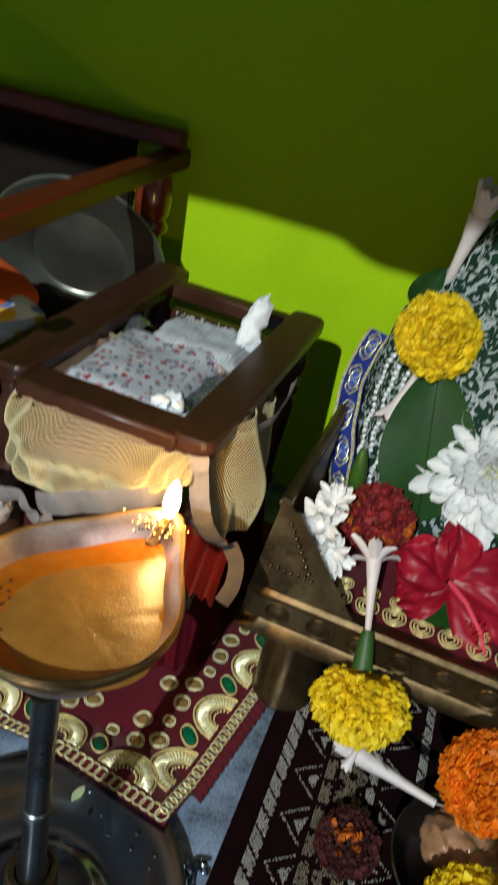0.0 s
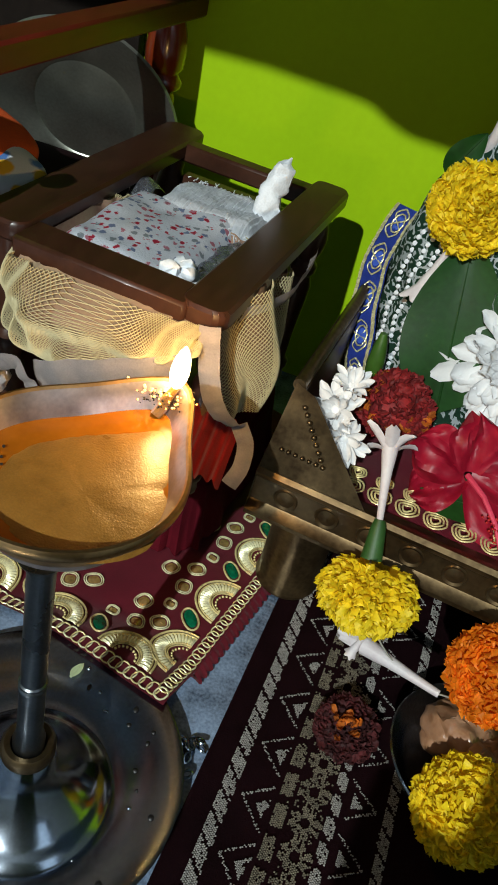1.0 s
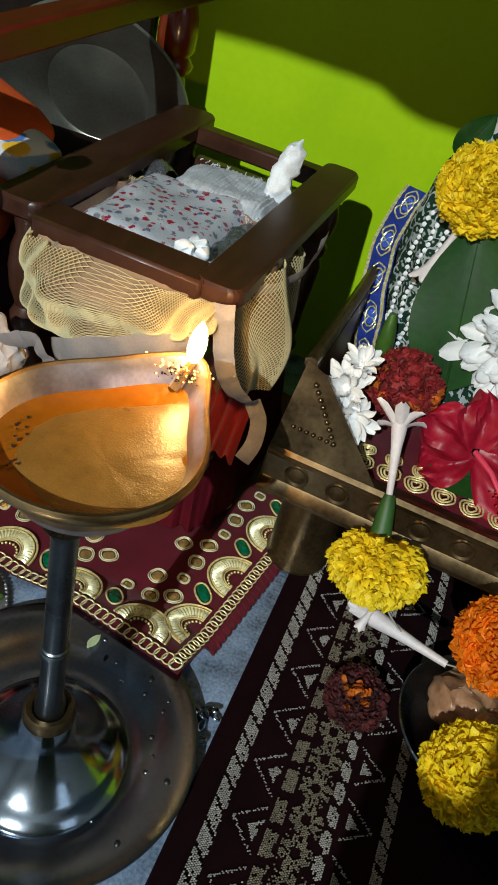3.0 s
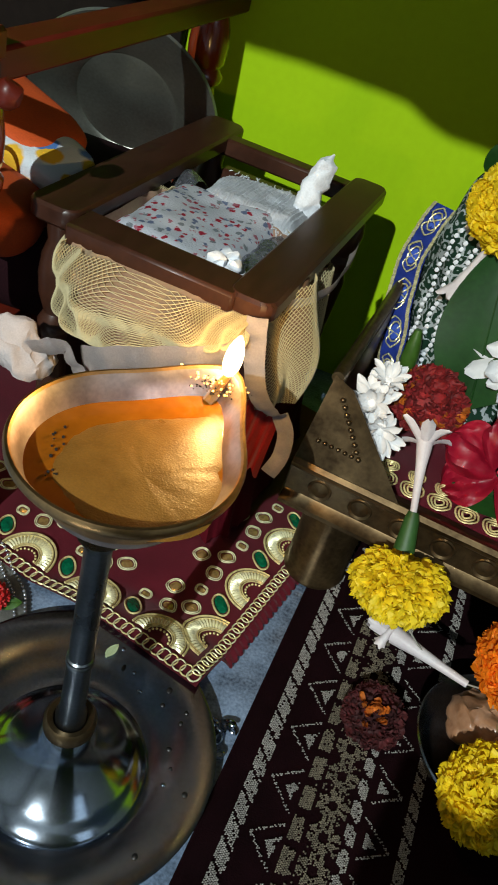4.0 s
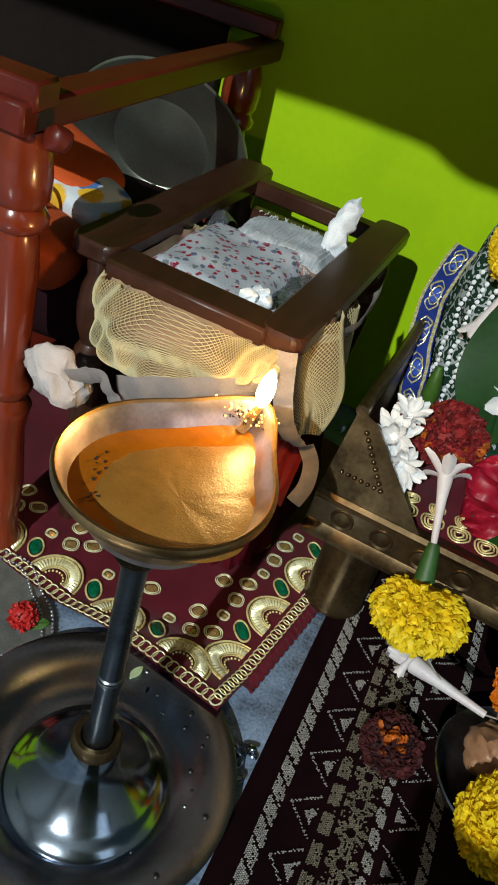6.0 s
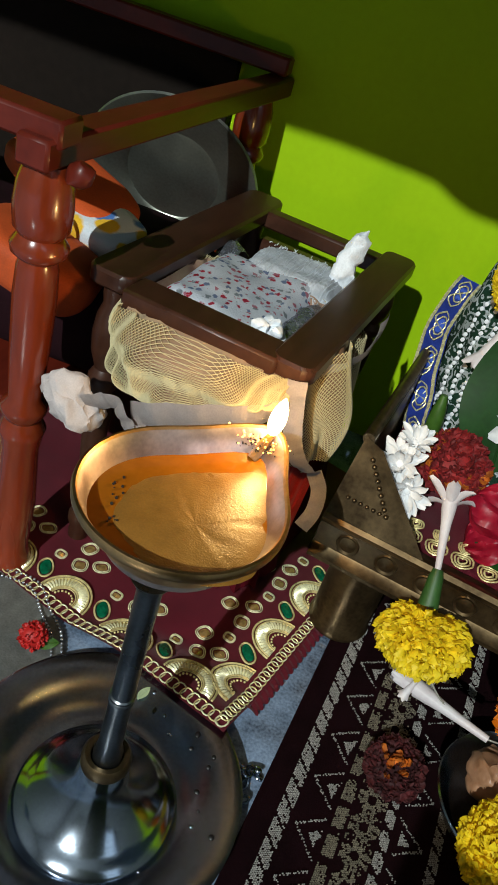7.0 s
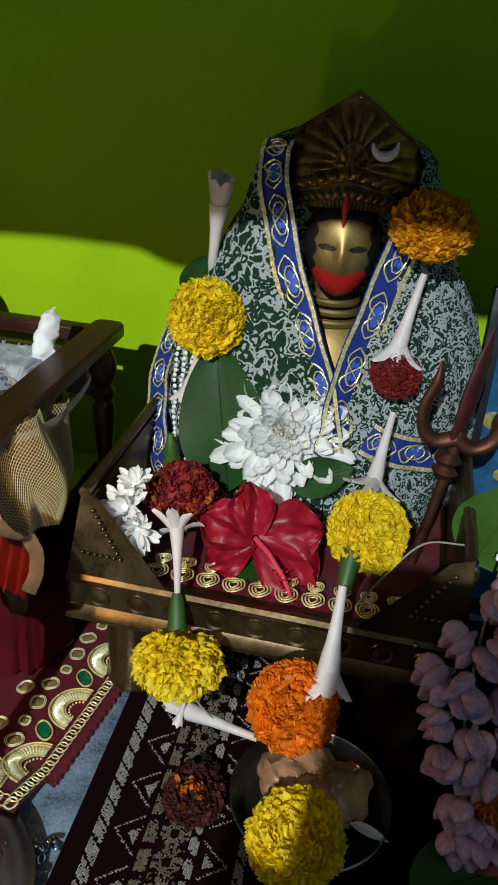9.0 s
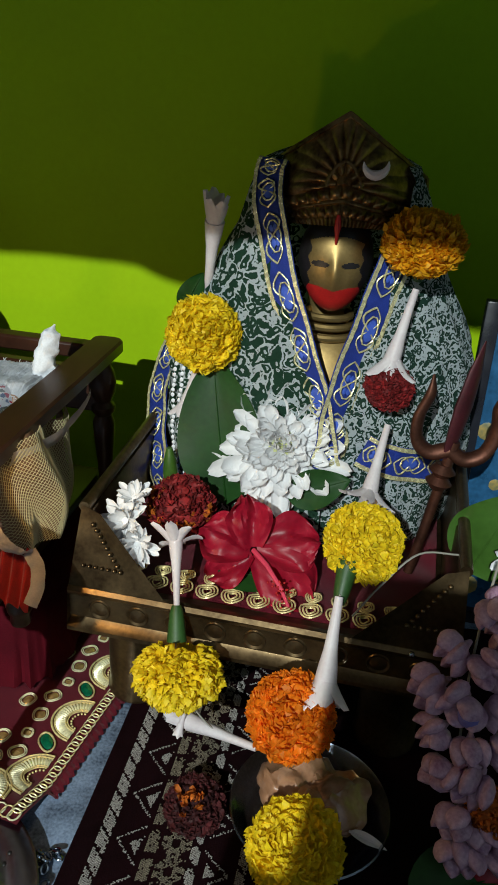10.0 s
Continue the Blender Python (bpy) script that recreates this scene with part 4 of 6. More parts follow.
# net gathered on the side of the cot
side = []
NU, NV = 76, 56
for j in range(NV):
    v = j / (NV - 1)
    for i in range(NU):
        u = i / (NU - 1)
        out = 0.016 * math.sin(math.pi * u) ** 0.6 * (0.45 + 0.55 * math.sin(math.pi * (0.15 + 0.8 * v)))
        side.append((0.016 + 1.2 * out * (1.15 - 0.5 * v) + 0.003 * math.sin(14 * u + 3 * v), -0.008 + (0.060 + 0.035 * v) * u + 0.004 * math.sin(6 * v), 0.112 + 0.062 * v + 0.006 * math.sin(5 * u)))
net_sheet("net_flap", side, NU, NV, False, bundle, 0.0005, "loose fold of straw net")
bm = bmesh.new()
add_grid(bm, [(p[0] - 0.0035, p[1], p[2]) for p in side[::1]][:], NU, NV)
part("inner_fold", bm, FOLD, bundle, "pale brown cloth fold")

# low block under the cot, draped with maroon satin whose colour is darkened for shade
bm = bmesh.new()
pts = []
for t, grow in ((0.0, 0.30), (0.0, 0.6), (0.0, 0.95), (0.06, 1.0), (0.2, 1.015), (0.45, 1.03), (0.7, 1.06), (0.9, 1.10), (1.0, 1.13)):
    for i in range(120):
        a = 2 * math.pi * i / 120
        ca, sa = math.cos(a), math.sin(a)
        f = grow * (1 + 0.03 * t * math.sin(17 * a) + 0.02 * t * math.sin(29 * a + 1))
        pts.append((-0.024 + math.copysign(abs(ca) ** 0.45, ca) * 0.043 * f, 0.092 + math.copysign(abs(sa) ** 0.45, sa) * 0.070 * f, 0.0525 - 0.049 * t))
vs = add_grid(bm, pts, 120, 9, True)
bm.faces.new(vs[:120])
solo("draped_block", bm, BLOCKCLOTH, COT, "low block draped with maroon cloth, painted darker for the shade under the cot", "stool")

# red frilled cloth hanging under the cot
bm = bmesh.new()
pts = []
for j in range(14):
    for i in range(60):
        u, v = i / 59, j / 13
        w = 0.0022 * math.sin(u * 24 + 1.5 * v) * (0.3 + v)
        pts.append((0.006 + 0.030 * u, -0.008 + w * 0.7 - 0.012 * v, 0.127 - 0.027 * v + 0.003 * math.sin(u * 30)))
add_grid(bm, pts, 60, 14)
solidify(bm, 0.0008)
solo("red_frill", bm, REDCLOTH, COT, "bright red frilled cloth hanging under the cot", "cloth")

# ---- red-brown wooden stand behind ----
stand = thing("wooden_stand", pose(-0.153, 0.287, 0), "polished red-brown wooden stand with turned posts and rails", "stand")


def post(x, y, h, r, material):
    p = [(1.15, 0), (1.2, 0.03), (0.95, 0.06), (1.0, 0.10), (1.1, 0.20), (0.95, 0.36), (1.1, 0.40), (1.2, 0.42), (0.9, 0.445), (1.15, 0.465), (1.15, 0.48), (0.8, 0.50), (0.95, 0.62), (1.02, 0.74), (0.95, 0.80), (0.85, 0.815), (1.25, 0.83), (1.3, 0.845), (1.0, 0.865), (1.25, 0.88), (1.3, 0.92), (1.2, 0.965), (0.95, 1.0)]
    ob = part("post", lathe([(r * a, h * b) for a, b in p], 28), material, stand)
    ob.location = (x, y, 0)


post(-0.004, 0, 0.236, 0.0102, REDWOOD)
post(0.006, 0.248, 0.236, 0.0100, REDWOOD)
post(-0.26, 0, 0.236, 0.0102, REDWOOD)
post(-0.26, 0.262, 0.236, 0.0100, REDWOOD)
rail = lambda a, b, w, h: plank((w, (Vector(b) - Vector(a)).length, h), aim((Vector(a) + Vector(b)) / 2, Vector(b) - Vector(a), (0, 0, 1)) @ Matrix.Rotation(-math.pi / 2, 4, "Z"))
part("side_rail", rail((-0.004, -0.014, 0.242), (0.012, 0.278, 0.242), 0.016, 0.013), REDWOOD2, stand)
part("side_rail", rail((-0.26, -0.014, 0.242), (-0.26, 0.276, 0.242), 0.020, 0.014), REDWOOD2, stand)
part("end_rail", rail((-0.27, 0.0, 0.252), (0.006, 0.0, 0.250), 0.018, 0.012), REDWOOD2, stand)
part("end_rail", rail((-0.27, 0.264, 0.256), (0.018, 0.264, 0.256), 0.014, 0.012), REDWOOD2, stand)
part("shelf_board", box((0.25, 0.25, 0.012), pose(-0.13, 0.132, 0.10), 0.002), REDWOOD2, stand)
bm = bmesh.new()
bmesh.ops.create_icosphere(bm, subdivisions=2, radius=0.006, matrix=pose(0.012, -0.002, 0.236))
jitter(bm, 0.002, 200)
part("peg", bm, REDWOOD2, stand, "worn end of a wooden peg")

# near-black sheet stands in for the shade on the wall behind the stand
solo("shade_panel", box((0.48, 0.010, 0.260), pose(-0.413, 0.560, 0.130), 0.002), SHADEPANEL, pose(0, 0, 0), "near-black board added behind the stand in place of shade", "panel")

plate = thing("leaning_plate", pose(-0.190, 0.515, 0.168, -72, 0, 8), "scuffed stainless steel plate leaning on the wall", "plate")
part("dish", lathe([(0.0, 0.004), (0.030, 0.004), (0.034, 0.0045), (0.036, 0.0025), (0.048, 0.001), (0.060, -0.004), (0.064, -0.0045), (0.065, -0.003), (0.060, -0.002), (0.047, 0.004), (0.036, 0.0055), (0.0, 0.0065)][::-1], 72, cap=False), DULLSTEEL, plate)


def cushion(name, size, m, material, label, category, seed, puff=0.5):
    bm = bmesh.new()
    bmesh.ops.create_icosphere(bm, subdivisions=4, radius=1)
    for v in bm.verts:
        c = v.co.copy()
        v.co = Vector(math.copysign(abs(c[k]) ** puff, c[k]) * size[k] for k in range(3))
    jitter(bm, 0.12 * min(size), 22, seed)
    jitter(bm, 0.02 * min(size) + 0.0006, 90, seed)
    return solo(name, bm, material, m, label, category)


cushion("orange_pad", (0.040, 0.022, 0.010), pose(-0.196, 0.385, 0.190, 8, 16, -10), ORANGE_CLOTH, "bright orange folded cloth pad in the stand", "cloth", 1)
cushion("orange_pad", (0.034, 0.024, 0.014), pose(-0.182, 0.330, 0.168, 0, 14, 4), ORANGE_CLOTH, "bright orange folded cloth pad under a print", "cloth", 4)
cushion("printed_pad", (0.032, 0.018, 0.009), pose(-0.176, 0.372, 0.181, 10, 10, -12), SPOTTED, "white cloth pad printed with coloured spots", "cloth", 6)
bm = bmesh.new()
add_tube(bm, [Vector((0.008 * math.cos(t / 4), 0.008 * math.sin(t / 4), 0.002 * math.sin(t))) for t in range(26)], 0.0012, 6)
solo("gold_bangle", bm, GOLD, pose(-0.182, 0.338, 0.186, 60), "small gilt bangle among the cloths", "bangle")
for k, (mt, lab) in enumerate(((GREENFOIL, "green foil trimming on a doll cloth"), (REDCLOTH, "red cloth bundle with tinsel edge"))):
    cushion("cloth_bundle", (0.018, 0.012, 0.030), pose(-0.150 + 0.012 * k, 0.365 + 0.01 * k, 0.140 - 0.004 * k, 0, 10 * k), mt, lab, "cloth", 11 + k, 0.8)

cushion("maroon_pad", (0.10, 0.07, 0.035), pose(-0.215, 0.40, 0.136), RUG, "dark maroon cushion on the stand", "cushion", 21)

# ---- brass throne ----
THRONE = pose(0.002, 0.3195, 0.0, 0, 0, -6.2)
TW, TD = 0.214, 0.165
throne = thing("brass_throne", THRONE, "low aged brass throne with sloping corner plates and round feet", "throne")


def extrude_profile(profile, x0, x1, n=24):
    """A moulding: profile of (y, z) run along x."""
    bm = bmesh.new()
    pts = [Vector((x0 + (x1 - x0) * i / n, y, z)) for y, z in profile for i in range(n + 1)]
    add_grid(bm, pts, n + 1, len(profile))
    for end in (0, n):
        ring = [v for v in bm.verts if abs(v.co.x - (x0 + (x1 - x0) * end / n)) < 1e-7]
        bmesh.ops.contextual_create(bm, geom=ring)
    return bm


RAIL = [(0.02, 0.0690), (0.0, 0.0690), (-0.002, 0.0705), (-0.002, 0.0730), (0.001, 0.0745), (0.0035, 0.0770), (0.0035, 0.0915), (0.0015, 0.0935), (0.001, 0.0960), (0.003, 0.0980), (0.007, 0.0975), (0.012, 0.0930), (0.02, 0.0900)]
part("front_rail", extrude_profile(RAIL, 0, TW, 30), BRASS, throne)
back = extrude_profile([(TD - 0.01, 0.076), (TD, 0.076), (TD, 0.150), (TD - 0.004, 0.153), (TD - 0.008, 0.150), (TD - 0.010, 0.097)], 0.004, TW - 0.004, 20)
part("back_panel", back, BRASS, throne)
part("seat", box((TW - 0.012, TD - 0.03, 0.014), pose(TW / 2, TD / 2 + 0.006, 0.0785), 0.002), BRASS, throne)
for s, x in ((1, 0.0), (-1, TW)):
    bm = bmesh.new()
    add_box(bm, (0.005, TD - 0.026, 0.064), pose(x + s * 0.0055, TD / 2 + 0.010, 0.105), 0.0015)
    part("side_panel", bm, BRASS, throne)
    bm = bmesh.new()
    add_tube(bm, [(x + s * 0.0045, 0.020, 0.1395), (x + s * 0.0045, TD / 2, 0.1405), (x + s * 0.0045, TD - 0.002, 0.1415)], 0.0034, 12)
    part("top_rod", bm, BRASS, throne)
    # sloping triangular corner plate
    bm = bmesh.new()
    a, b, c = Vector((x, 0.0035, 0.098)), Vector((x + s * 0.056, 0.0035, 0.098)), Vector((x + s * 0.003, 0.020, 0.1405))
    c2 = Vector((x + s * 0.014, 0.019, 0.1370))
    N = 10
    rows_ = []
    for j in range(N + 1):
        v = j / N
        for i in range(N + 1):
            u = i / N
            lo, hi = a.lerp(c, v), b.lerp(c2, v)
            rows_.append(lo.lerp(hi, u) + Vector((0, 0.0008 * math.sin(math.pi * u) * math.sin(math.pi * v), 0)))
    add_grid(bm, rows_, N + 1, N + 1)
    solidify(bm, 0.0016)
    gus = part("corner_plate", bm, BRASS, throne, "triangular brass corner plate")
    for k in range(9):
        p = (a.lerp(c, 0.82).lerp(b.lerp(c2, 0.82), 0.45)).lerp(a.lerp(c, 0.28).lerp(b.lerp(c2, 0.28), 0.66), k / 8)
        bm = bmesh.new()
        bmesh.ops.create_icosphere(bm, subdivisions=2, radius=0.0014, matrix=Matrix.Translation(p + Vector((0, -0.0014, 0.0006))))
        part("stud", bm, BRASS, gus)
    for k in range(6):
        p = a.lerp(c, 0.28).lerp(b.lerp(c2, 0.28), 0.16 + 0.5 * k / 6)
        bm = bmesh.new()
        bmesh.ops.create_icosphere(bm, subdivisions=2, radius=0.0012, matrix=Matrix.Translation(p + Vector((0, -0.0014, 0.0006))))
        part("stud", bm, BRASS, gus)
    for y in (0.034, TD - 0.025):
        ob = part("foot", lathe([(0.0185, 0.0), (0.0190, 0.0025), (0.0178, 0.005), (0.0178, 0.058), (0.0190, 0.062), (0.0190, 0.072)], 40), BRASS, throne)
        ob.location = (x + s * 0.029, y, 0.0035)
for k in range(9):
    bm = lathe([(0.0, 0.0013), (0.0022, 0.0011), (0.0046, 0.0002), (0.0060, 0.0009), (0.0066, 0.0)], 18, pose(0.018 + k * 0.0222, 0.0036, 0.0842, 90))
    part("boss", bm, BRASS, throne)
bm = bmesh.new()
bmesh.ops.create_icosphere(bm, subdivisions=2, radius=0.0018, matrix=pose(0.189, 0.0, 0.0975))
part("nail", bm, STEEL, throne, "bright nail head")

seatcloth = thing("throne_cloth", THRONE, "dark red cloth with gold loop embroidery on the throne", "cloth")
bm = bmesh.new()
pts = []
for j in range(40):
    for i in range(50):
        u, v = i / 49, j / 39
        p = Vector((0.012 + (TW - 0.024) * u, 0.012 + (TD - 0.03) * v, 0.0895))
        p.z += 0.003 * noise.noise(p * 40) + 0.010 * max(0, 1 - u * 7) ** 2 * v + 0.006 * max(0, (v - 0.1)) - 0.003 * max(0, 1 - v * 10)
        pts.append(p)
add_grid(bm, pts, 50, 40)
solidify(bm, 0.002)
part("velvet", bm, MAROON, seatcloth)
for k in range(11):
    x = 0.030 + k * 0.0148
    for y, r in ((0.0235, 0.0062), (0.035, 0.0045)):
        bm = bmesh.new()
        for f in (1.0, 0.7, 0.4):
            add_tube(bm, [Vector((x + r * f * math.cos(t * math.pi / 8), y + r * f * math.sin(t * math.pi / 8), 0.0945 + 0.0006 * math.sin(t))) for t in range(17)], 0.0005, 5, cap=False)
        part("gold_loop", bm, GOLD, seatcloth)

# ---- the statue: one plain mesh ----
# scaled about the last camera position, so the statue fits that view
EYE_SCALED = pose(-0.0056, 0.0003, -0.0166) @ Matrix.Scale(1.045, 4)
XC, YC = 0.131, 0.440
ZS = [0.098, 0.12, 0.15, 0.19, 0.22, 0.25, 0.28, 0.30, 0.316, 0.322]
WS = [0.086, 0.092, 0.095, 0.095, 0.087, 0.071, 0.056, 0.050, 0.042, 0.028]
DS = [0.066, 0.062, 0.056, 0.050, 0.045, 0.041, 0.038, 0.036, 0.030, 0.018]
half_w = lambda z: float(np.interp(z, ZS, WS))
half_d = lambda z: float(np.interp(z, ZS, DS))
left_edge = lambda z: float(np.interp(z, [0.098, 0.165, 0.19, 0.22, 0.25, 0.285, 0.31, 0.338], [0.138, 0.138, 0.1310, 0.1195, 0.1085, 0.0985, 0.0950, 0.110]))
right_edge = lambda z: float(np.interp(z, [0.098, 0.165, 0.19, 0.22, 0.25, 0.285, 0.31, 0.338], [0.139, 0.139, 0.1395, 0.1465, 0.1550, 0.165, 0.170, 0.152]))


def front_y(x, z, lift=0.0):
    k = max(-0.98, min(0.98, (x - XC) / half_w(z)))
    return YC - half_d(z) * math.sqrt(1 - k * k) - lift


bm = bmesh.new()
# body and chest
add_lathe(bm, [(0.05, 0.0), (0.055, 0.03), (0.05, 0.08), (0.038, 0.115), (0.014, 0.128), (0.0115, 0.145)], 32, pose(XC, YC - 0.003, 0.1) @ Matrix.Diagonal((1, 0.7, 1, 1)), mat_index=3)
for z, r in ((0.222, 0.0155), (0.228, 0.0142), (0.2335, 0.0132)):
    add_tube(bm, [(XC + r * math.cos(t * math.pi / 12), YC - 0.014 + 0.8 * r * math.sin(t * math.pi / 12), z) for t in range(25)], 0.0022, 8, mat_index=0)
for f in bm.faces:
    if f.material_index == 3 and f.calc_center_median().z > 0.196:
        f.material_index = 0
# smooth head
pts = []
for j in range(161):
    t = math.pi * j / 160
    for i in range(240):
        a = 2 * math.pi * i / 240
        rx, ry, rz = 0.0205, 0.0195, 0.0285
        s = math.sin(t)
        narrow = 1.0 - 0.20 * max(0.0, math.cos(t)) ** 1.5
        x, y, z = rx * s * math.cos(a) * narrow, ry * s * math.sin(a) * narrow, -rz * math.cos(t)
        if y < 0:
            y -= 0.0035 * math.exp(-(x / 0.0035) ** 2) * math.exp(-((z + 0.003) / 0.008) ** 2)
        pts.append((XC + 0.001 + x, YC - 0.026 + y, 0.2675 + z))
n0 = len(bm.faces)
vs = add_grid(bm, pts, 240, 161, True)
bm.faces.ensure_lookup_table()
for f in bm.faces[n0:]:
    c = f.calc_center_median()
    if c.y > YC - 0.029 or c.z > 0.2835 - 18 * (c.x - XC - 0.001) ** 2:
        f.material_index = 1
    elif abs(c.x - XC - 0.001) > 0.0138 + 0.0008 * math.sin(c.z * 700):
        f.material_index = 1
    elif min(((c.x - XC - 0.001 - e) / 0.0048) ** 2 + ((c.z - 0.2690) / 0.0017) ** 2 for e in (-0.008, 0.008)) < 1:
        f.material_index = 1
    elif c.z < 0.2565 - 0.25 * max(0, 0.008 - abs(c.x - XC - 0.001)) and abs(c.x - XC) < 0.017:
        f.material_index = 2
# crown: a pointed plate with raised bands and scrolls
NU, NV = 180, 90
for layer in (0, 1):
    pts = []
    for j in range(NV):
        v = j / (NV - 1)
        for i in range(NU):
            u = i / (NU - 1) * 2 - 1
            hgt = 0.059 * (1 - 0.56 * abs(u) ** 1.05)
            w = 0.030 + 0.017 * min(1, v * 2.2)
            z = 0.2835 + 0.010 * (1 - u * u) * (1 - v) * 0.6 + v * hgt
            arc = v - 0.05 * (1 - u * u)
            rel = 0.0
            if arc < 0.03:
                rel = 0.0012 * abs(math.sin(u * 48))
            elif arc < 0.16:
                rel = 0.0026 * abs(math.sin(u * 26)) ** 0.6 * math.sin(math.pi * (arc - 0.03) / 0.13)
            elif arc < 0.19:
                rel = 0.0010
            elif arc < 0.33:
                rel = 0.0028 * abs(math.sin(u * 22 + 0.4)) ** 0.6 * math.sin(math.pi * (arc - 0.19) / 0.14)
            else:
                q = math.hypot(u * 1.25, (v - 0.36) * 1.15)
                turn = math.atan2(v - 0.36, u * 1.1)
                if q < 0.12:
                    rel = 0.0022 * math.cos(q * 13)
                elif q < 0.22:
                    rel = 0.0018 * abs(math.sin(turn * 6))
                elif q < 0.27:
                    rel = 0.0022
                else:
                    rel = 0.0024 * abs(math.sin(turn * 13)) ** 0.7 * max(0.25, 1 - abs(q - 0.42) * 2)
            if v > 0.95 or abs(u) > 0.96:
                rel = 0.0016
            y = YC - 0.046 + 0.030 * u * u + 0.020 * v - (rel if layer == 0 else -0.006)
            pts.append((XC + 0.001 + u * w, y, z))
    add_grid(bm, pts, NU, NV, mat_index=4)
# pale crescent on the crown
add_tube(bm, [(XC + 0.016 + 0.0062 * math.cos(t), YC - 0.0385, 0.3205 + 0.0062 * math.sin(t)) for t in [math.pi * (1.0 + k / 12 * 1.05) for k in range(13)]], [0.0003 + 0.0022 * math.sin(math.pi * k / 12) for k in range(13)], 8, mat_index=5)
# red mark
add_tube(bm, [(XC, YC - 0.0440, 0.2800), (XC, YC - 0.0462, 0.286), (XC, YC - 0.0458, 0.290), (XC, YC - 0.0450, 0.295)], [0.0006, 0.0012, 0.0020, 0.0008], 8, mat_index=2)
solo("goddess_statue", bm, [IDOLGOLD, HAIR, VERMILION, TOWEL, CROWN, TUBEROSE], EYE_SCALED, "gilt and red painted statue with a dark embossed crown", "statue")

# ---- its draped cloth ----
sari = thing("draped_cloth", EYE_SCALED, "dark green cloth with white figures draped over the statue", "cloth")
bm = bmesh.new()
NU, NV = 120, 80
pts = []
for j in range(NV):
    z = 0.099 + (0.321 - 0.099) * j / (NV - 1)
    w, d = half_w(z), half_d(z)
    aL = math.acos(max(-0.98, min(0.98, (left_edge(z) - XC) / w)))
    aR = math.acos(max(-0.98, min(0.98, (right_edge(z) - XC) / w)))
    # from the right edge round the back to the left edge
    for i in range(NU):
        t = i / (NU - 1)
        a = -aR + t * (2 * math.pi - (aL - aR)) 
        f = 1 + 0.016 * math.sin(9 * a + 14 * z / 0.1) * (0.3 + (0.34 - z) * 3) + 0.010 * math.sin(23 * a)
        pts.append((XC + w * f * math.cos(a), YC + d * f * math.sin(a) + 0.0, z))
add_grid(bm, pts, NU, NV)
solidify(bm, 0.0014)
for f in bm.faces:
    c = f.calc_center_median()
    f.material_index = 1 if c.x > XC + 0.012 + 0.006 * math.sin(c.z * 90) else 0
part("sari", bm, [SARI, SARI_DENSE], sari)
# cap of cloth over the back of the crown
bm = lathe([(0.040, 0.0), (0.040, 0.008), (0.034, 0.016), (0.022, 0.022), (0.004, 0.025)], 40, pose(XC, YC + 0.010, 0.300) @ Matrix.Diagonal((1.12, 0.75, 1, 1)))
part("hood", bm, FRAMEBLACK, sari, "dark folded edge behind the crown")


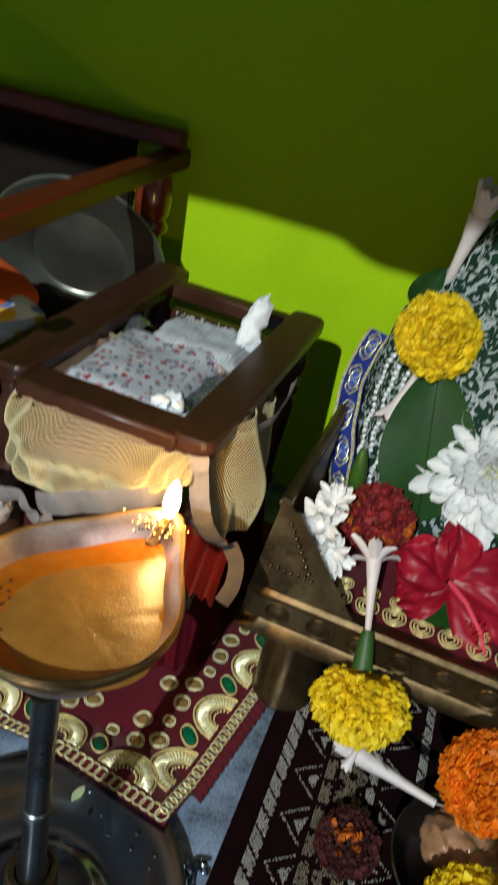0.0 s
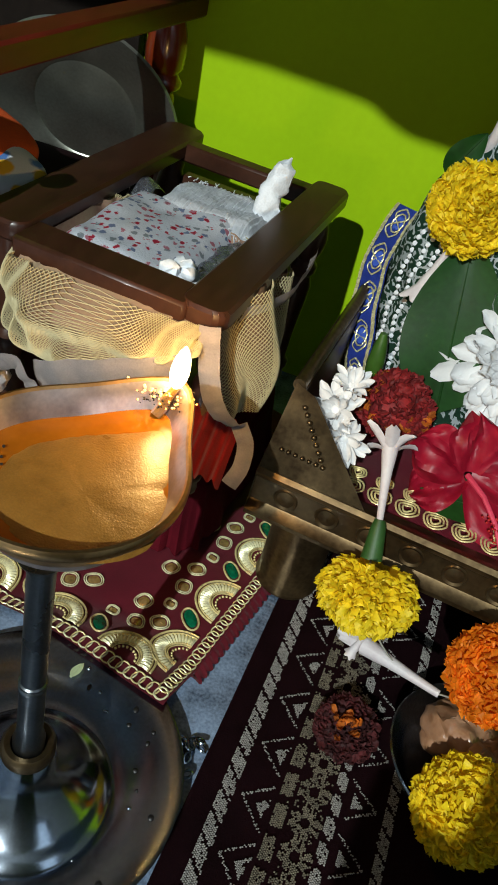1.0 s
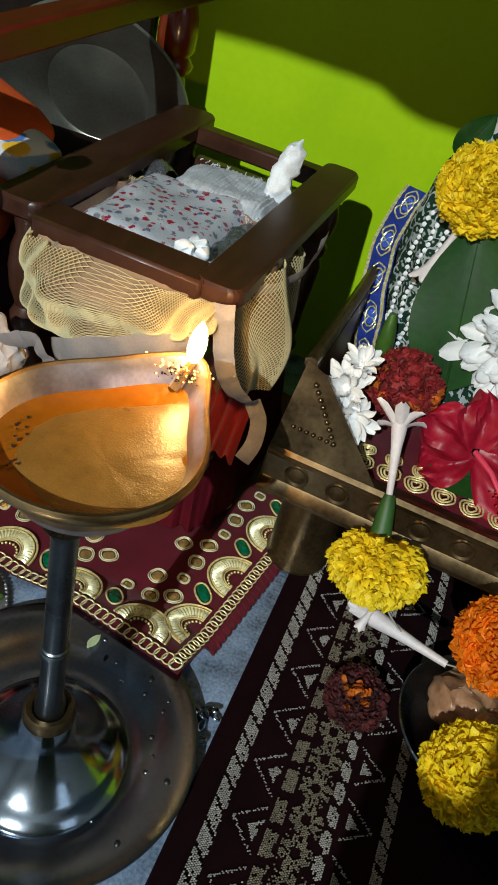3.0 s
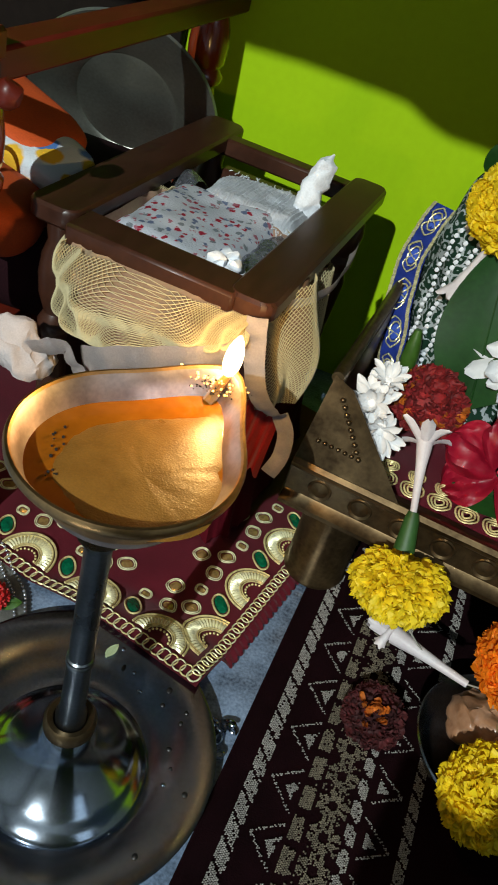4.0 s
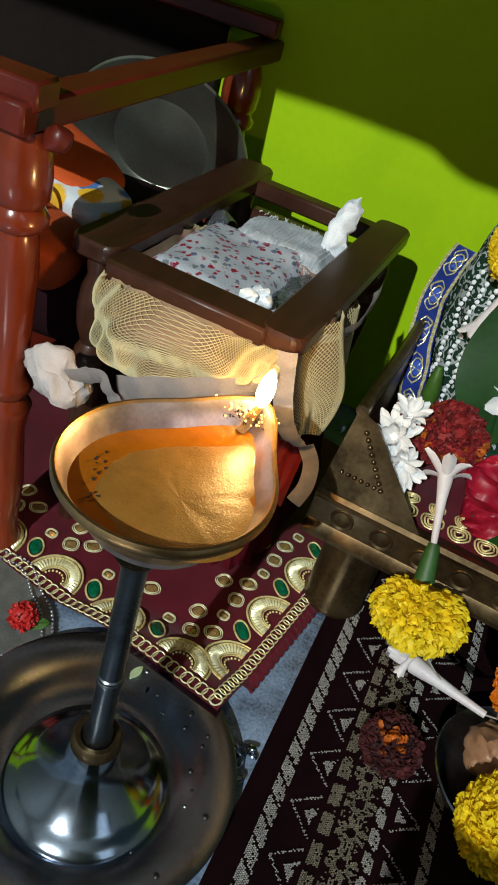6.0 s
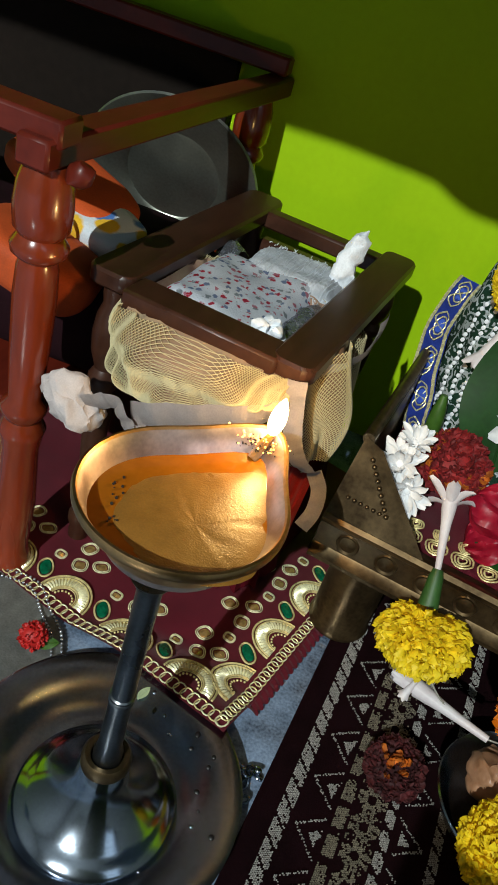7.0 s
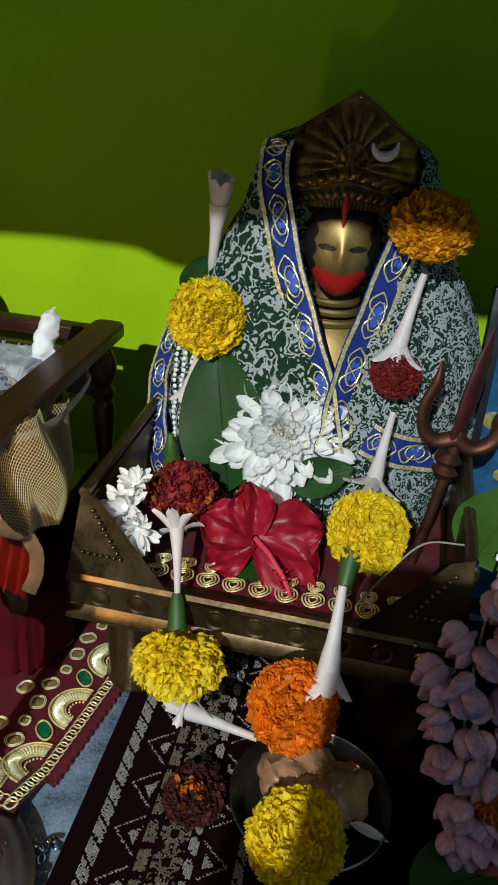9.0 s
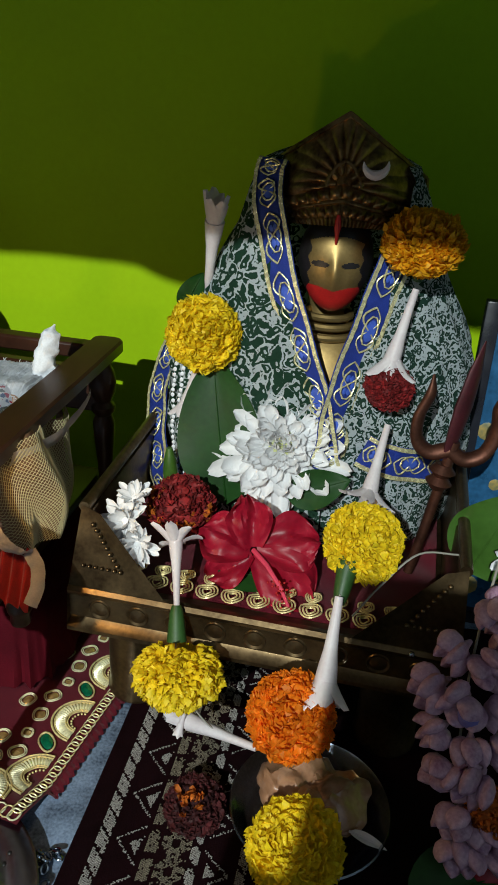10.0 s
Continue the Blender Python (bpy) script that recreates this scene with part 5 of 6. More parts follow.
def ribbon(path, w, across, name="border", lift=0.0012):
    """A blue brocade border with gilt edges and raised figures, laid along a path; across: a way that gives its breadth."""
    path = smooth_path(path, 10)
    n = len(path)
    def at(k, u, z):
        d = (path[min(k + 1, n - 1)] - path[max(0, k - 1)]).normalized()
        ac = Vector(across(path[k]))
        ac = (ac - d * ac.dot(d)).normalized()
        nrm = d.cross(ac)
        if nrm.y > 0:
            nrm = -nrm
        return path[k] + ac * u * w + nrm * (lift + z + 0.0006 * math.sin(k * 0.5))
    bm = bmesh.new()
    add_grid(bm, [at(k, u, 0) for k in range(n) for u in (-0.5, -0.25, 0, 0.25, 0.5)], 5, n)
    solidify(bm, 0.0008)
    band = part(name, bm, BLUE, sari, "royal blue brocade border with gilt edges")
    for u0, u1 in ((-0.5, -0.37), (0.37, 0.5)):
        bm = bmesh.new()
        add_grid(bm, [at(k, u, 0.0011 + 0.0004 * (k % 2)) for k in range(n) for u in (u0, (u0 + u1) / 2, u1)], 3, n)
        part("gilt_edge", bm, GILT, band)
    length = sum((path[k + 1] - path[k]).length for k in range(n - 1))
    count = max(2, int(length / (w * 1.05)))
    for q in range(count):
        k0 = (q + 0.5) / count * (n - 1)
        def loc(u, s):
            kk = k0 + s * (n - 1) * w / length
            kk = max(0, min(n - 1.001, kk))
            i = int(kk)
            return at(i, u, 0.0013).lerp(at(i + 1, u, 0.0013), kk - i)
        # curling gilt stem and a paler blossom
        bm = bmesh.new()
        add_tube(bm, [loc(0.30 * math.sin(t * math.pi / 6 + q * math.pi), -0.5 + t / 12) for t in range(13)], 0.00055, 5)
        add_tube(bm, [loc(-0.24 * math.sin(t * math.pi / 6 + q * math.pi), -0.5 + t / 12) for t in range(13)], 0.0004, 5)
        add_tube(bm, [loc(0.05 + 0.22 * math.cos(t * 0.63), 0.32 * math.sin(t * 0.63)) for t in range(11)], 0.0005, 5)
        part("gilt_figure", bm, GILT, band)
        bm = bmesh.new()
        if q % 2:
            c = bm.verts.new(loc(0.05, 0) + Vector((0, -0.0008, 0)))
            ring = [bm.verts.new(loc(0.05 + 0.17 * math.cos(t * 0.4488), 0.24 * math.sin(t * 0.4488))) for t in range(14)]
            for t in range(14):
                bm.faces.new((c, ring[t], ring[(t + 1) % 14]))
        else:
            for pt in range(6):
                a = pt * math.pi / 3
                c = bm.verts.new(loc(0.05 + 0.13 * math.cos(a), 0.16 * math.sin(a)) + Vector((0, -0.0006, 0)))
                ring = [bm.verts.new(loc(0.05 + 0.13 * math.cos(a) + 0.07 * math.cos(t), 0.16 * math.sin(a) + 0.08 * math.sin(t))) for t in [k * math.pi / 4 for k in range(8)]]
                for t in range(8):
                    bm.faces.new((c, ring[t], ring[(t + 1) % 8]))
        part("blossom", bm, PALEBLUE, band)
    return band


def on_cloth(x, z):
    return (x, front_y(x, z), z)


upright = lambda p: (0, 0.1, 1)
ribbon([on_cloth(left_edge(z) + o, z) for z, o in ((0.316, -0.003), (0.305, -0.003), (0.285, -0.002), (0.25, -0.001), (0.22, 0.0), (0.19, 0.0), (0.168, -0.001), (0.155, 0.002))], 0.0190, lambda p: (1, -0.5, 0.25))
ribbon([on_cloth(right_edge(z) + o, z) for z, o in ((0.282, 0.001), (0.25, 0.001), (0.22, 0.001), (0.19, 0.001), (0.17, 0.0), (0.152, -0.004), (0.14, -0.008))], 0.0205, lambda p: (1, 0.5, -0.25), lift=0.0022)
ribbon([(0.0354, 0.4636, 0.1931), (0.0295, 0.4529, 0.1758), (0.0283, 0.4412, 0.1569), (0.0312, 0.4255, 0.1405), (0.036, 0.412, 0.125), (0.039, 0.41, 0.108)], 0.0175, lambda p: (1, -0.9, 0), lift=0.002)
ribbon([(0.158, 0.386, 0.168), (0.170, 0.386, 0.163), (0.185, 0.392, 0.158), (0.200, 0.401, 0.154), (0.212, 0.412, 0.152)], 0.020, upright, lift=0.002)
# printed inner border beside the side ribbon
bm = bmesh.new()
for k in range(26):
    z = 0.115 + k * 0.0035
    for i in range(3):
        x = 0.0415 + 0.0055 * i + 0.0008 * math.sin(k) + (0.006 if z > 0.19 else 0) * (z - 0.19) / 0.015
        p = Vector((x, front_y(x, z, 0.0022), z))
        bmesh.ops.create_icosphere(bm, subdivisions=1, radius=0.0014, matrix=Matrix.Translation(p) @ Matrix.Diagonal((1, 0.4, 1.1, 1)))
part("dotted_print", bm, TOWEL, sari, "rows of white printed dots")

# ---- trident and picture ----
trident = thing("small_trident", pose(0.192, 0.364, 0.102, -4, 8, 0), "small dull copper trident smeared red, leaning by the statue", "trident")
part("shaft", tube([(0, 0, 0), (0.001, 0, 0.03), (0.0015, 0, 0.085)], [0.0028, 0.0028, 0.0032], 12), COPPER, trident)
part("collar", lathe([(0.004, 0.056), (0.0075, 0.060), (0.004, 0.0635), (0.0075, 0.067), (0.004, 0.071)], 18), COPPER, trident)
for s in (-1, 1):
    bm = bmesh.new()
    add_tube(bm, smooth_path([(0, 0, 0.080), (s * 0.010, 0, 0.076), (s * 0.0185, 0, 0.082), (s * 0.021, 0, 0.095), (s * 0.0185, 0, 0.108), (s * 0.020, 0, 0.119)], 5), [0.0045] * 10 + [0.0042] * 6 + [0.0038] * 5 + [0.0034, 0.0028, 0.002, 0.0014, 0.0008], 12, 0.7)
    part("prong", bm, COPPER, trident, "curved side prong")
bm = bmesh.new()
add_tube(bm, [(0, 0, 0.075), (0, 0, 0.090), (0, 0, 0.105), (0, 0, 0.125), (0, 0, 0.142)], [0.004, 0.006, 0.0072, 0.0055, 0.0006], 14, 0.45)
part("blade", bm, [mat("smeared_red_copper", (0.07, 0.010, 0.014), 0.5, 0.3, var=0.5)], trident, "middle blade smeared with vermilion")

picture = thing("framed_picture", pose(0.262, 0.455, 0.0, -6, 0, -6), "framed gilt and blue picture in a black frame", "picture")
for nm, size, m in (("frame_side", (0.010, 0.012, 0.235), pose(-0.028, 0, 0.1175)), ("frame_side", (0.010, 0.012, 0.235), pose(0.122, 0, 0.1175)), ("frame_top", (0.140, 0.012, 0.010), pose(0.047, 0, 0.230)), ("frame_bottom", (0.140, 0.012, 0.010), pose(0.047, 0, 0.005))):
    part(nm, box(size, m, 0.0012), FRAMEBLACK, picture)
part("print", box((0.14, 0.003, 0.215), pose(0.047, 0.002, 0.1175)), PICBLUE, picture, "blue printed sheet")
bm = bmesh.new()
for k in range(40):
    bmesh.ops.create_icosphere(bm, subdivisions=2, radius=rng.uniform(0.004, 0.009), matrix=Matrix.Translation((rng.uniform(-0.018, 0.11), 0.0, rng.uniform(0.02, 0.17))) @ Matrix.Diagonal((1, 0.12, 1, 1)))
tagged(part("gilt_print", bm, PICGOLD, picture, "patches of printed gold"), kind="stuff")

# ---- flowers ----
garland = thing("flower_garland", pose(0, 0, 0), "garland of marigolds and white tuberose buds draped over the statue", "garland")
tuberose(garland, (0.0563, 0.4497, 0.235), (0.0629, 0.4366, 0.2906), 1, 0.25, 0.02, 1.1)
bm = leaf_mesh(0.028, 0.016, 0.1, 0.3)
ob = part("sepal", bm, LEAF, garland, "dark green sepal")
ob.matrix_local = aim((0.0411, 0.4497, 0.2198), (0.5, 0.0, 1), (0, -1, 0.3))
marigold(garland, (0.0594, 0.4224, 0.2156), (0.05, -0.75, 0.5), 0.0218, YELLOW, 3, 0.008, 0.78, "bright yellow marigold")
tuberose(garland, (0.0564, 0.4203, 0.1981), (0.048, 0.4161, 0.1633), 2, 0.5, -0.05, 1.2, (0, -1, 0.2))
marigold(garland, (0.1783, 0.4162, 0.2802), (-0.05, -0.35, 0.9), 0.0212, AMBER, 5, 0.016, 0.62, "amber yellow marigold")
tuberose(garland, (0.1778, 0.4141, 0.2551), (0.1673, 0.4068, 0.2039), 4, 0.9, 0.05, 1.0, (0, -1, 0.3))
marigold(garland, (0.1699, 0.4016, 0.2008), (0.2, -0.6, 0.7), 0.0135, DRIED, 8, 0.012, 0.7, "small dark red marigold")
tuberose(garland, (0.1713, 0.3934, 0.1808), (0.1614, 0.3643, 0.1382), 6, 1.1, 0.10, 1.0, (0, -1, 0.3))
marigold(garland, (0.161, 0.330, 0.1415), (0.35, -0.55, 0.75), 0.0202, YELLOW, 11, 0.0, 0.75, "yellow marigold")
ob = part("calyx", lathe([(0.0028, 0), (0.0042, 0.006), (0.0050, 0.014), (0.0064, 0.024)], 12), STALK, garland, "green calyx")
ob.matrix_local = Matrix.Translation((0.150, 0.302, 0.122)) @ frame_from((0.12, 0.55, 0.5))
tuberose(garland, (0.1495, 0.299, 0.129), (0.1455, 0.268, 0.087), 9, 0.55, 0.06, 1.15, (0, -1, 0.5))
marigold(garland, (0.1316, 0.2647, 0.0807), (0.0, -0.65, 0.75), 0.0205, ORANGE, 13, 0.0, 0.62, "vivid orange marigold")
tuberose(garland, (0.1160, 0.266, 0.054), (0.0675, 0.281, 0.053), 10, 0.06, -0.12, 1.0, (0, -1, 0.8))
marigold(garland, (0.0712, 0.2885, 0.0750), (0.05, -0.55, -0.8), 0.0222, YELLOW, 17, 0.0, 0.72, "bright yellow marigold")
ob = part("calyx", lathe([(0.0026, 0), (0.0038, -0.004), (0.0045, -0.011), (0.0054, -0.019)], 12), STALK, garland, "green calyx")
ob.matrix_local = Matrix.Translation((0.0655, 0.3120, 0.1010)) @ frame_from((-0.12, 0.55, 0.8))
tuberose(garland, (0.0655, 0.3125, 0.1000), (0.0575, 0.349, 0.1290), 12, 1.3, 0.02, 0.95, (0, -1, 0.3))
part("thread", tube(smooth_path([(0.0655, 0.312, 0.100), (0.0712, 0.2885, 0.075), (0.090, 0.275, 0.056), (0.116, 0.266, 0.054), (0.133, 0.262, 0.072), (0.1455, 0.275, 0.095), (0.150, 0.302, 0.128)], 5), 0.0005, 5), THREAD, garland)
# the drooping petals of the lower bud
tuberose(garland, (0.0775, 0.280, 0.062), (0.0740, 0.277, 0.046), 14, 0.3, 0.1, 1.3, (0, -1, 0.4))

chrys = thing("chrysanthemum", Matrix.Translation((0.1113, 0.4055, 0.1549)) @ frame_from((0.02, -0.80, 0.55)), "large white chrysanthemum with loose strap petals", "flower")
g = random.Random(21)
for ring, (count, r0, ln, tiltd, zz) in enumerate(((20, 0.006, 0.0385, -4, -0.006), (23, 0.006, 0.0355, 5, -0.004), (24, 0.005, 0.032, 12, -0.002), (24, 0.005, 0.0285, 20, -0.001), (23, 0.005, 0.0245, 29, 0.0), (21, 0.004, 0.0200, 39, 0.001), (18, 0.003, 0.0155, 50, 0.002), (13, 0.002, 0.011, 62, 0.003))):
    for k in range(count):
        a = 2 * math.pi * (k + 0.5 * (ring % 2)) / count + g.uniform(-0.13, 0.13)
        bm = bmesh.new()
        add_petal(bm, Matrix(), ln * g.uniform(0.82, 1.18), ln * g.uniform(0.17, 0.23) + 0.0030, curl=g.uniform(-0.3, 0.6), cup=g.uniform(0.4, 0.9), nu=5, nv=9, tip=0.80, narrow=0.42, notch=g.uniform(0, 0.05), seed=g.random() * 6)
        ob = part("petal", bm, WHITEPETAL, chrys)
        ob.matrix_local = Matrix.Rotation(a, 4, "Z") @ Matrix.Translation((r0, 0, zz)) @ Matrix.Rotation(-radians(tiltd + g.uniform(-9, 9)), 4, "Y") @ Matrix.Rotation(g.uniform(-0.35, 0.35), 4, "X")
bm = bmesh.new()
for k in range(60):
    a, r = k * 2.4, 0.0052 * math.sqrt(k / 60)
    add_petal(bm, Matrix.Rotation(a, 4, "Z") @ Matrix.Translation((r, 0, 0.004)) @ Matrix.Rotation(-1.25 + r * 60, 4, "Y"), 0.0062, 0.0017, curl=-0.9, cup=0.5, nu=3, nv=4)
part("heart", bm, CREAM, chrys, "greenish cream heart")

hib = thing("hibiscus", Matrix.Translation((0.1019, 0.3553, 0.1113)) @ frame_from((0.05, -0.72, 0.75)), "crimson hibiscus with five crumpled petals", "flower")
for k, (a, ln, wd, tl) in enumerate(((12, 0.037, 0.036, 2), (-40, 0.043, 0.037, -12), (104, 0.031, 0.027, 30), (168, 0.031, 0.031, 2), (214, 0.029, 0.026, -10))):
    bm = bmesh.new()
    pts = []
    n1, n2 = 22, 20
    for j in range(n2):
        v = j / (n2 - 1)
        for i in range(n1):
            u = i / (n1 - 1) * 2 - 1
            w = wd * (0.16 + 0.84 * math.sin(math.pi * min(1, 0.08 + v * 0.62))) * (math.sqrt(max(0.03, 1 - max(0, (v - 0.68) / 0.34) ** 2)))
            z = 0.010 * math.sin(v * 1.6) * (1 if k % 2 else 0.5) + 0.0045 * v * math.sin(6 * u + k * 2 + 4 * v) + 0.0007 * math.sin(15 * u + k + 9 * v) * v + 0.006 * v * noise.noise((u * 2.2 + k * 5, v * 3, 1.0)) + 0.0022 * v * noise.noise((u * 7 + k * 5, v * 7, 2.0)) - 0.006 * v * v + 0.004 * u * u
            pts.append((0.002 + ln * v * (1 - 0.06 * u * u), w * u * 0.5, z))
    add_grid(bm, pts, n1, n2)
    ob = part("petal", bm, HIBISCUS, hib)
    ob.matrix_local = Matrix.Rotation(radians(a), 4, "Z") @ Matrix.Rotation(-radians(tl), 4, "Y")
part("style", tube([(0, 0, 0), (0.008, -0.010, 0.010), (0.016, -0.022, 0.013), (0.021, -0.032, 0.011)], [0.0016, 0.0014, 0.0012, 0.0009], 8), PINK, hib, "pink stamen column")
bm = bmesh.new()
for k in range(34):
    t = rng.uniform(0.6, 1.0)
    p = Vector((0.021 * t, -0.032 * t, 0.012)) + Vector((rng.gauss(0, 0.0022), rng.gauss(0, 0.0022), rng.gauss(0, 0.002)))
    bmesh.ops.create_icosphere(bm, subdivisions=1, radius=0.0007, matrix=Matrix.Translation(p))
part("anthers", bm, VERMILION, hib, "red anthers")

solo("mango_leaf", leaf_mesh(0.093, 0.053, 0.10, 0.14, 0.03), LEAF, aim((0.0805, 0.3947, 0.1157), (-0.16, 0.30, 0.90), (-0.1, -1, 0.35)), "broad dark green leaf behind the chrysanthemum", "leaf")
solo("mango_leaf", leaf_mesh(0.040, 0.024, 0.15, 0.2, 0.05, seed=2), LEAF, aim((0.1176, 0.3865, 0.1306), (0.85, -0.05, 0.40), (0, -1, 0.6)), "dark green leaf under the chrysanthemum", "leaf")
solo("mango_leaf", leaf_mesh(0.042, 0.024, 0.12, 0.15, 0.05, seed=4), LEAF, aim((0.0825, 0.3500, 0.0980), (1, -0.05, 0.0), (0, -0.5, 0.9)), "dull dark green leaf below the hibiscus", "leaf")
solo("green_shoot", tube(smooth_path([(0.042, 0.4183, 0.1076), (0.041, 0.4162, 0.1233), (0.0399, 0.4172, 0.1391)], 4), [0.004, 0.0045, 0.005, 0.005, 0.005, 0.0045, 0.004, 0.003, 0.002], 10), LEAFLIGHT, pose(0, 0, 0), "pale green stalk beside the blue border", "stalk")

rusty = thing("dried_marigold", Matrix.Translation((0.0567, 0.37, 0.1265)) @ frame_from((0.0, -0.6, 0.8)), "dark red marigold with gold petal edges", "flower")
part("petals", marigold_mesh(0.0185, 0.6, 300, 31), DRIED, rusty)
bm = bmesh.new()
g = random.Random(5)
for k in range(46):
    a, r = g.uniform(2.2, 6.2), g.uniform(0.011, 0.0175)
    m = Matrix.Translation((r * math.cos(a), r * math.sin(a), g.uniform(-0.004, 0.006))) @ Matrix.Rotation(a, 4, "Z") @ Matrix.Rotation(-g.uniform(0.2, 1.3), 4, "Y")
    add_petal(bm, m, 0.006, 0.0055, curl=0.8, cup=0.4, ruffle=0.2, nu=4, nv=4, seed=k)
part("edge_petals", bm, RUST, rusty, "gold-edged petals")


def daisy(place, normal, r, seed, count=18):
    t = thing("white_daisy", Matrix.Translation(place) @ frame_from(normal), "small white many-petalled flower", "flower", "white flowers")
    g = random.Random(seed)
    for k in range(count):
        bm = bmesh.new()
        add_petal(bm, Matrix(), r * g.uniform(0.75, 1.1), r * 0.36, curl=g.uniform(-0.5, 0.6), cup=0.6, nu=4, nv=6, tip=0.65, narrow=0.4)
        ob = part("petal", bm, WHITEPETAL, t)
        ob.matrix_local = Matrix.Rotation(2 * math.pi * k / count + g.uniform(-0.2, 0.2), 4, "Z") @ Matrix.Translation((r * 0.1, 0, 0)) @ Matrix.Rotation(-g.uniform(0.0, 1.0), 4, "Y")
    bm = bmesh.new()
    bmesh.ops.create_icosphere(bm, subdivisions=2, radius=r * 0.2)
    part("centre", bm, WHITEPETAL, t)


daisy((0.0288, 0.3497, 0.1260), (-0.2, -0.8, 0.5), 0.0140, 3, 26)
daisy((0.0372, 0.3424, 0.1168), (0.1, -0.9, 0.2), 0.0135, 6, 24)
daisy((0.032, 0.3571, 0.1368), (0.0, -0.5, 0.9), 0.0115, 9, 22)

# ---- bowl of sweets and what lies on the rug ----
dishy = thing("steel_bowl", pose(0.146, 0.262, 0.0045), "shallow stainless steel bowl on the rug", "bowl")
part("bowl", lathe([(0.0, 0.001), (0.026, 0.001), (0.034, 0.007), (0.040, 0.018), (0.0412, 0.0195), (0.0418, 0.0185), (0.036, 0.007), (0.027, 0.0), (0.0, 0.0)], 56, cap=False), DARKSTEEL, dishy)
for k, (x, y, z, s) in enumerate(((0.139, 0.272, 0.026, 0.017), (0.160, 0.268, 0.024, 0.016), (0.150, 0.256, 0.022, 0.016), (0.146, 0.280, 0.022, 0.013))):
    bm = bmesh.new()
    bmesh.ops.create_icosphere(bm, subdivisions=4, radius=1, matrix=Matrix.Diagonal((s * 1.15, s, s * 0.75, 1)))
    jitter(bm, 0.35 * s, 70, 40 + k)
    jitter(bm, 0.16 * s, 190, 50 + k)
    solo("sweet", bm, FOOD, pose(x, y, z, 10 * k, 14 * k, 40 * k), "lump of pale brown sticky sweet in the bowl", "sweet", "sweets in the bowl")
off = thing("marigold_flower", Matrix.Translation((0.1395, 0.231, 0.031)) @ frame_from((0.0, -0.45, 0.9)), "bright yellow marigold resting on the bowl's rim", "flower")
part("petals", marigold_mesh(0.0218, 0.75, 620, 41), YELLOW, off)
part("calyx", lathe([(0.003, -0.030), (0.006, -0.022), (0.009, -0.012)], 12), STALK, off)
off = thing("marigold_flower", Matrix.Translation((0.086, 0.262, 0.010)) @ frame_from((0.0, -0.3, 0.95)), "dark red withered marigold lying on the rug", "flower")
part("petals", marigold_mesh(0.0155, 0.4, 340, 43), WITHERED, off)
bm = bmesh.new()
g = random.Random(9)
for k in range(22):
    a, r = g.uniform(0, 6.28), abs(g.gauss(0, 0.0045))
    add_petal(bm, Matrix.Translation((r * math.cos(a) - 0.002, r * math.sin(a), 0.0065)) @ Matrix.Rotation(a, 4, "Z") @ Matrix.Rotation(-g.uniform(0.3, 1.3), 4, "Y"), 0.006, 0.004, curl=0.8, cup=0.4, ruffle=0.2, nu=4, nv=4, seed=k)
part("heart", bm, RUST, off, "orange-red heart")

# ---- mauve crown flowers and leaves ----
mauve = thing("crown_flower_garland", pose(0, 0, 0), "string of mauve crown flowers hanging beside the throne", "garland")


def crown_flower_mesh(seed, r=0.010):
    """A half-open flower: plump hooded petals that lean together."""
    g = random.Random(seed)
    bm = bmesh.new()
    for k in range(5):
        tilt = g.uniform(0.45, 0.95)
        m = Matrix.Rotation(2 * math.pi * k / 5 + g.uniform(-0.2, 0.2), 4, "Z") @ Matrix.Translation((r * 0.12, 0, 0)) @ Matrix.Rotation(-tilt, 4, "Y")
        ln = r * g.uniform(1.15, 1.45)
        path = [m @ Vector((ln * t, 0, r * 0.75 * t * t)) for t in (0, 0.15, 0.35, 0.55, 0.75, 0.9, 1.0)]
        add_tube(bm, path, [r * q for q in (0.16, 0.42, 0.60, 0.63, 0.52, 0.30, 0.05)], 12, 0.6)
    add_tube(bm, [(0, 0, -r * 0.5), (0, 0, 0), (0, 0, r * 0.25)], [r * 0.10, r * 0.28, r * 0.2], 8)
    return bm


flower_kinds = [crown_flower_mesh(s) for s in range(4)]
meshes = []
for k, bm in enumerate(flower_kinds):
    ob = part("crown_flower", bm, MAUVE, mauve)
    meshes.append(ob.data)
    ob.matrix_local = Matrix.Translation((0.232 + 0.004 * k, 0.306, 0.135 - 0.012 * k)) @ frame_from((-0.6, -0.7, 0.1 - 0.3 * k))
places = [(0.217, 0.298, 0.137), (0.226, 0.296, 0.124), (0.205, 0.287, 0.117), (0.216, 0.283, 0.113), (0.196, 0.279, 0.100), (0.207, 0.272, 0.098), (0.224, 0.275, 0.100), (0.198, 0.268, 0.083), (0.211, 0.262, 0.082), (0.226, 0.266, 0.080), (0.203, 0.258, 0.066), (0.217, 0.255, 0.066), (0.209, 0.248, 0.050), (0.221, 0.247, 0.048), (0.213, 0.243, 0.034), (0.228, 0.242, 0.034), (0.236, 0.270, 0.110), (0.238, 0.258, 0.066)]
for k, p in enumerate(places):
    ob = new("crown_flower", meshes[k % 4])
    ob.parent = mauve
    d = Vector((p[0] - 0.224, -0.9, rng.uniform(-0.5, 0.1)))
    d.x = d.x * 40 + rng.uniform(-0.5, 0.5)
    ob.matrix_local = Matrix.Translation((p[0] + 0.006, p[1], p[2])) @ frame_from(d, rng.uniform(0, 6)) @ Matrix.Scale(rng.uniform(0.85, 1.15), 4)
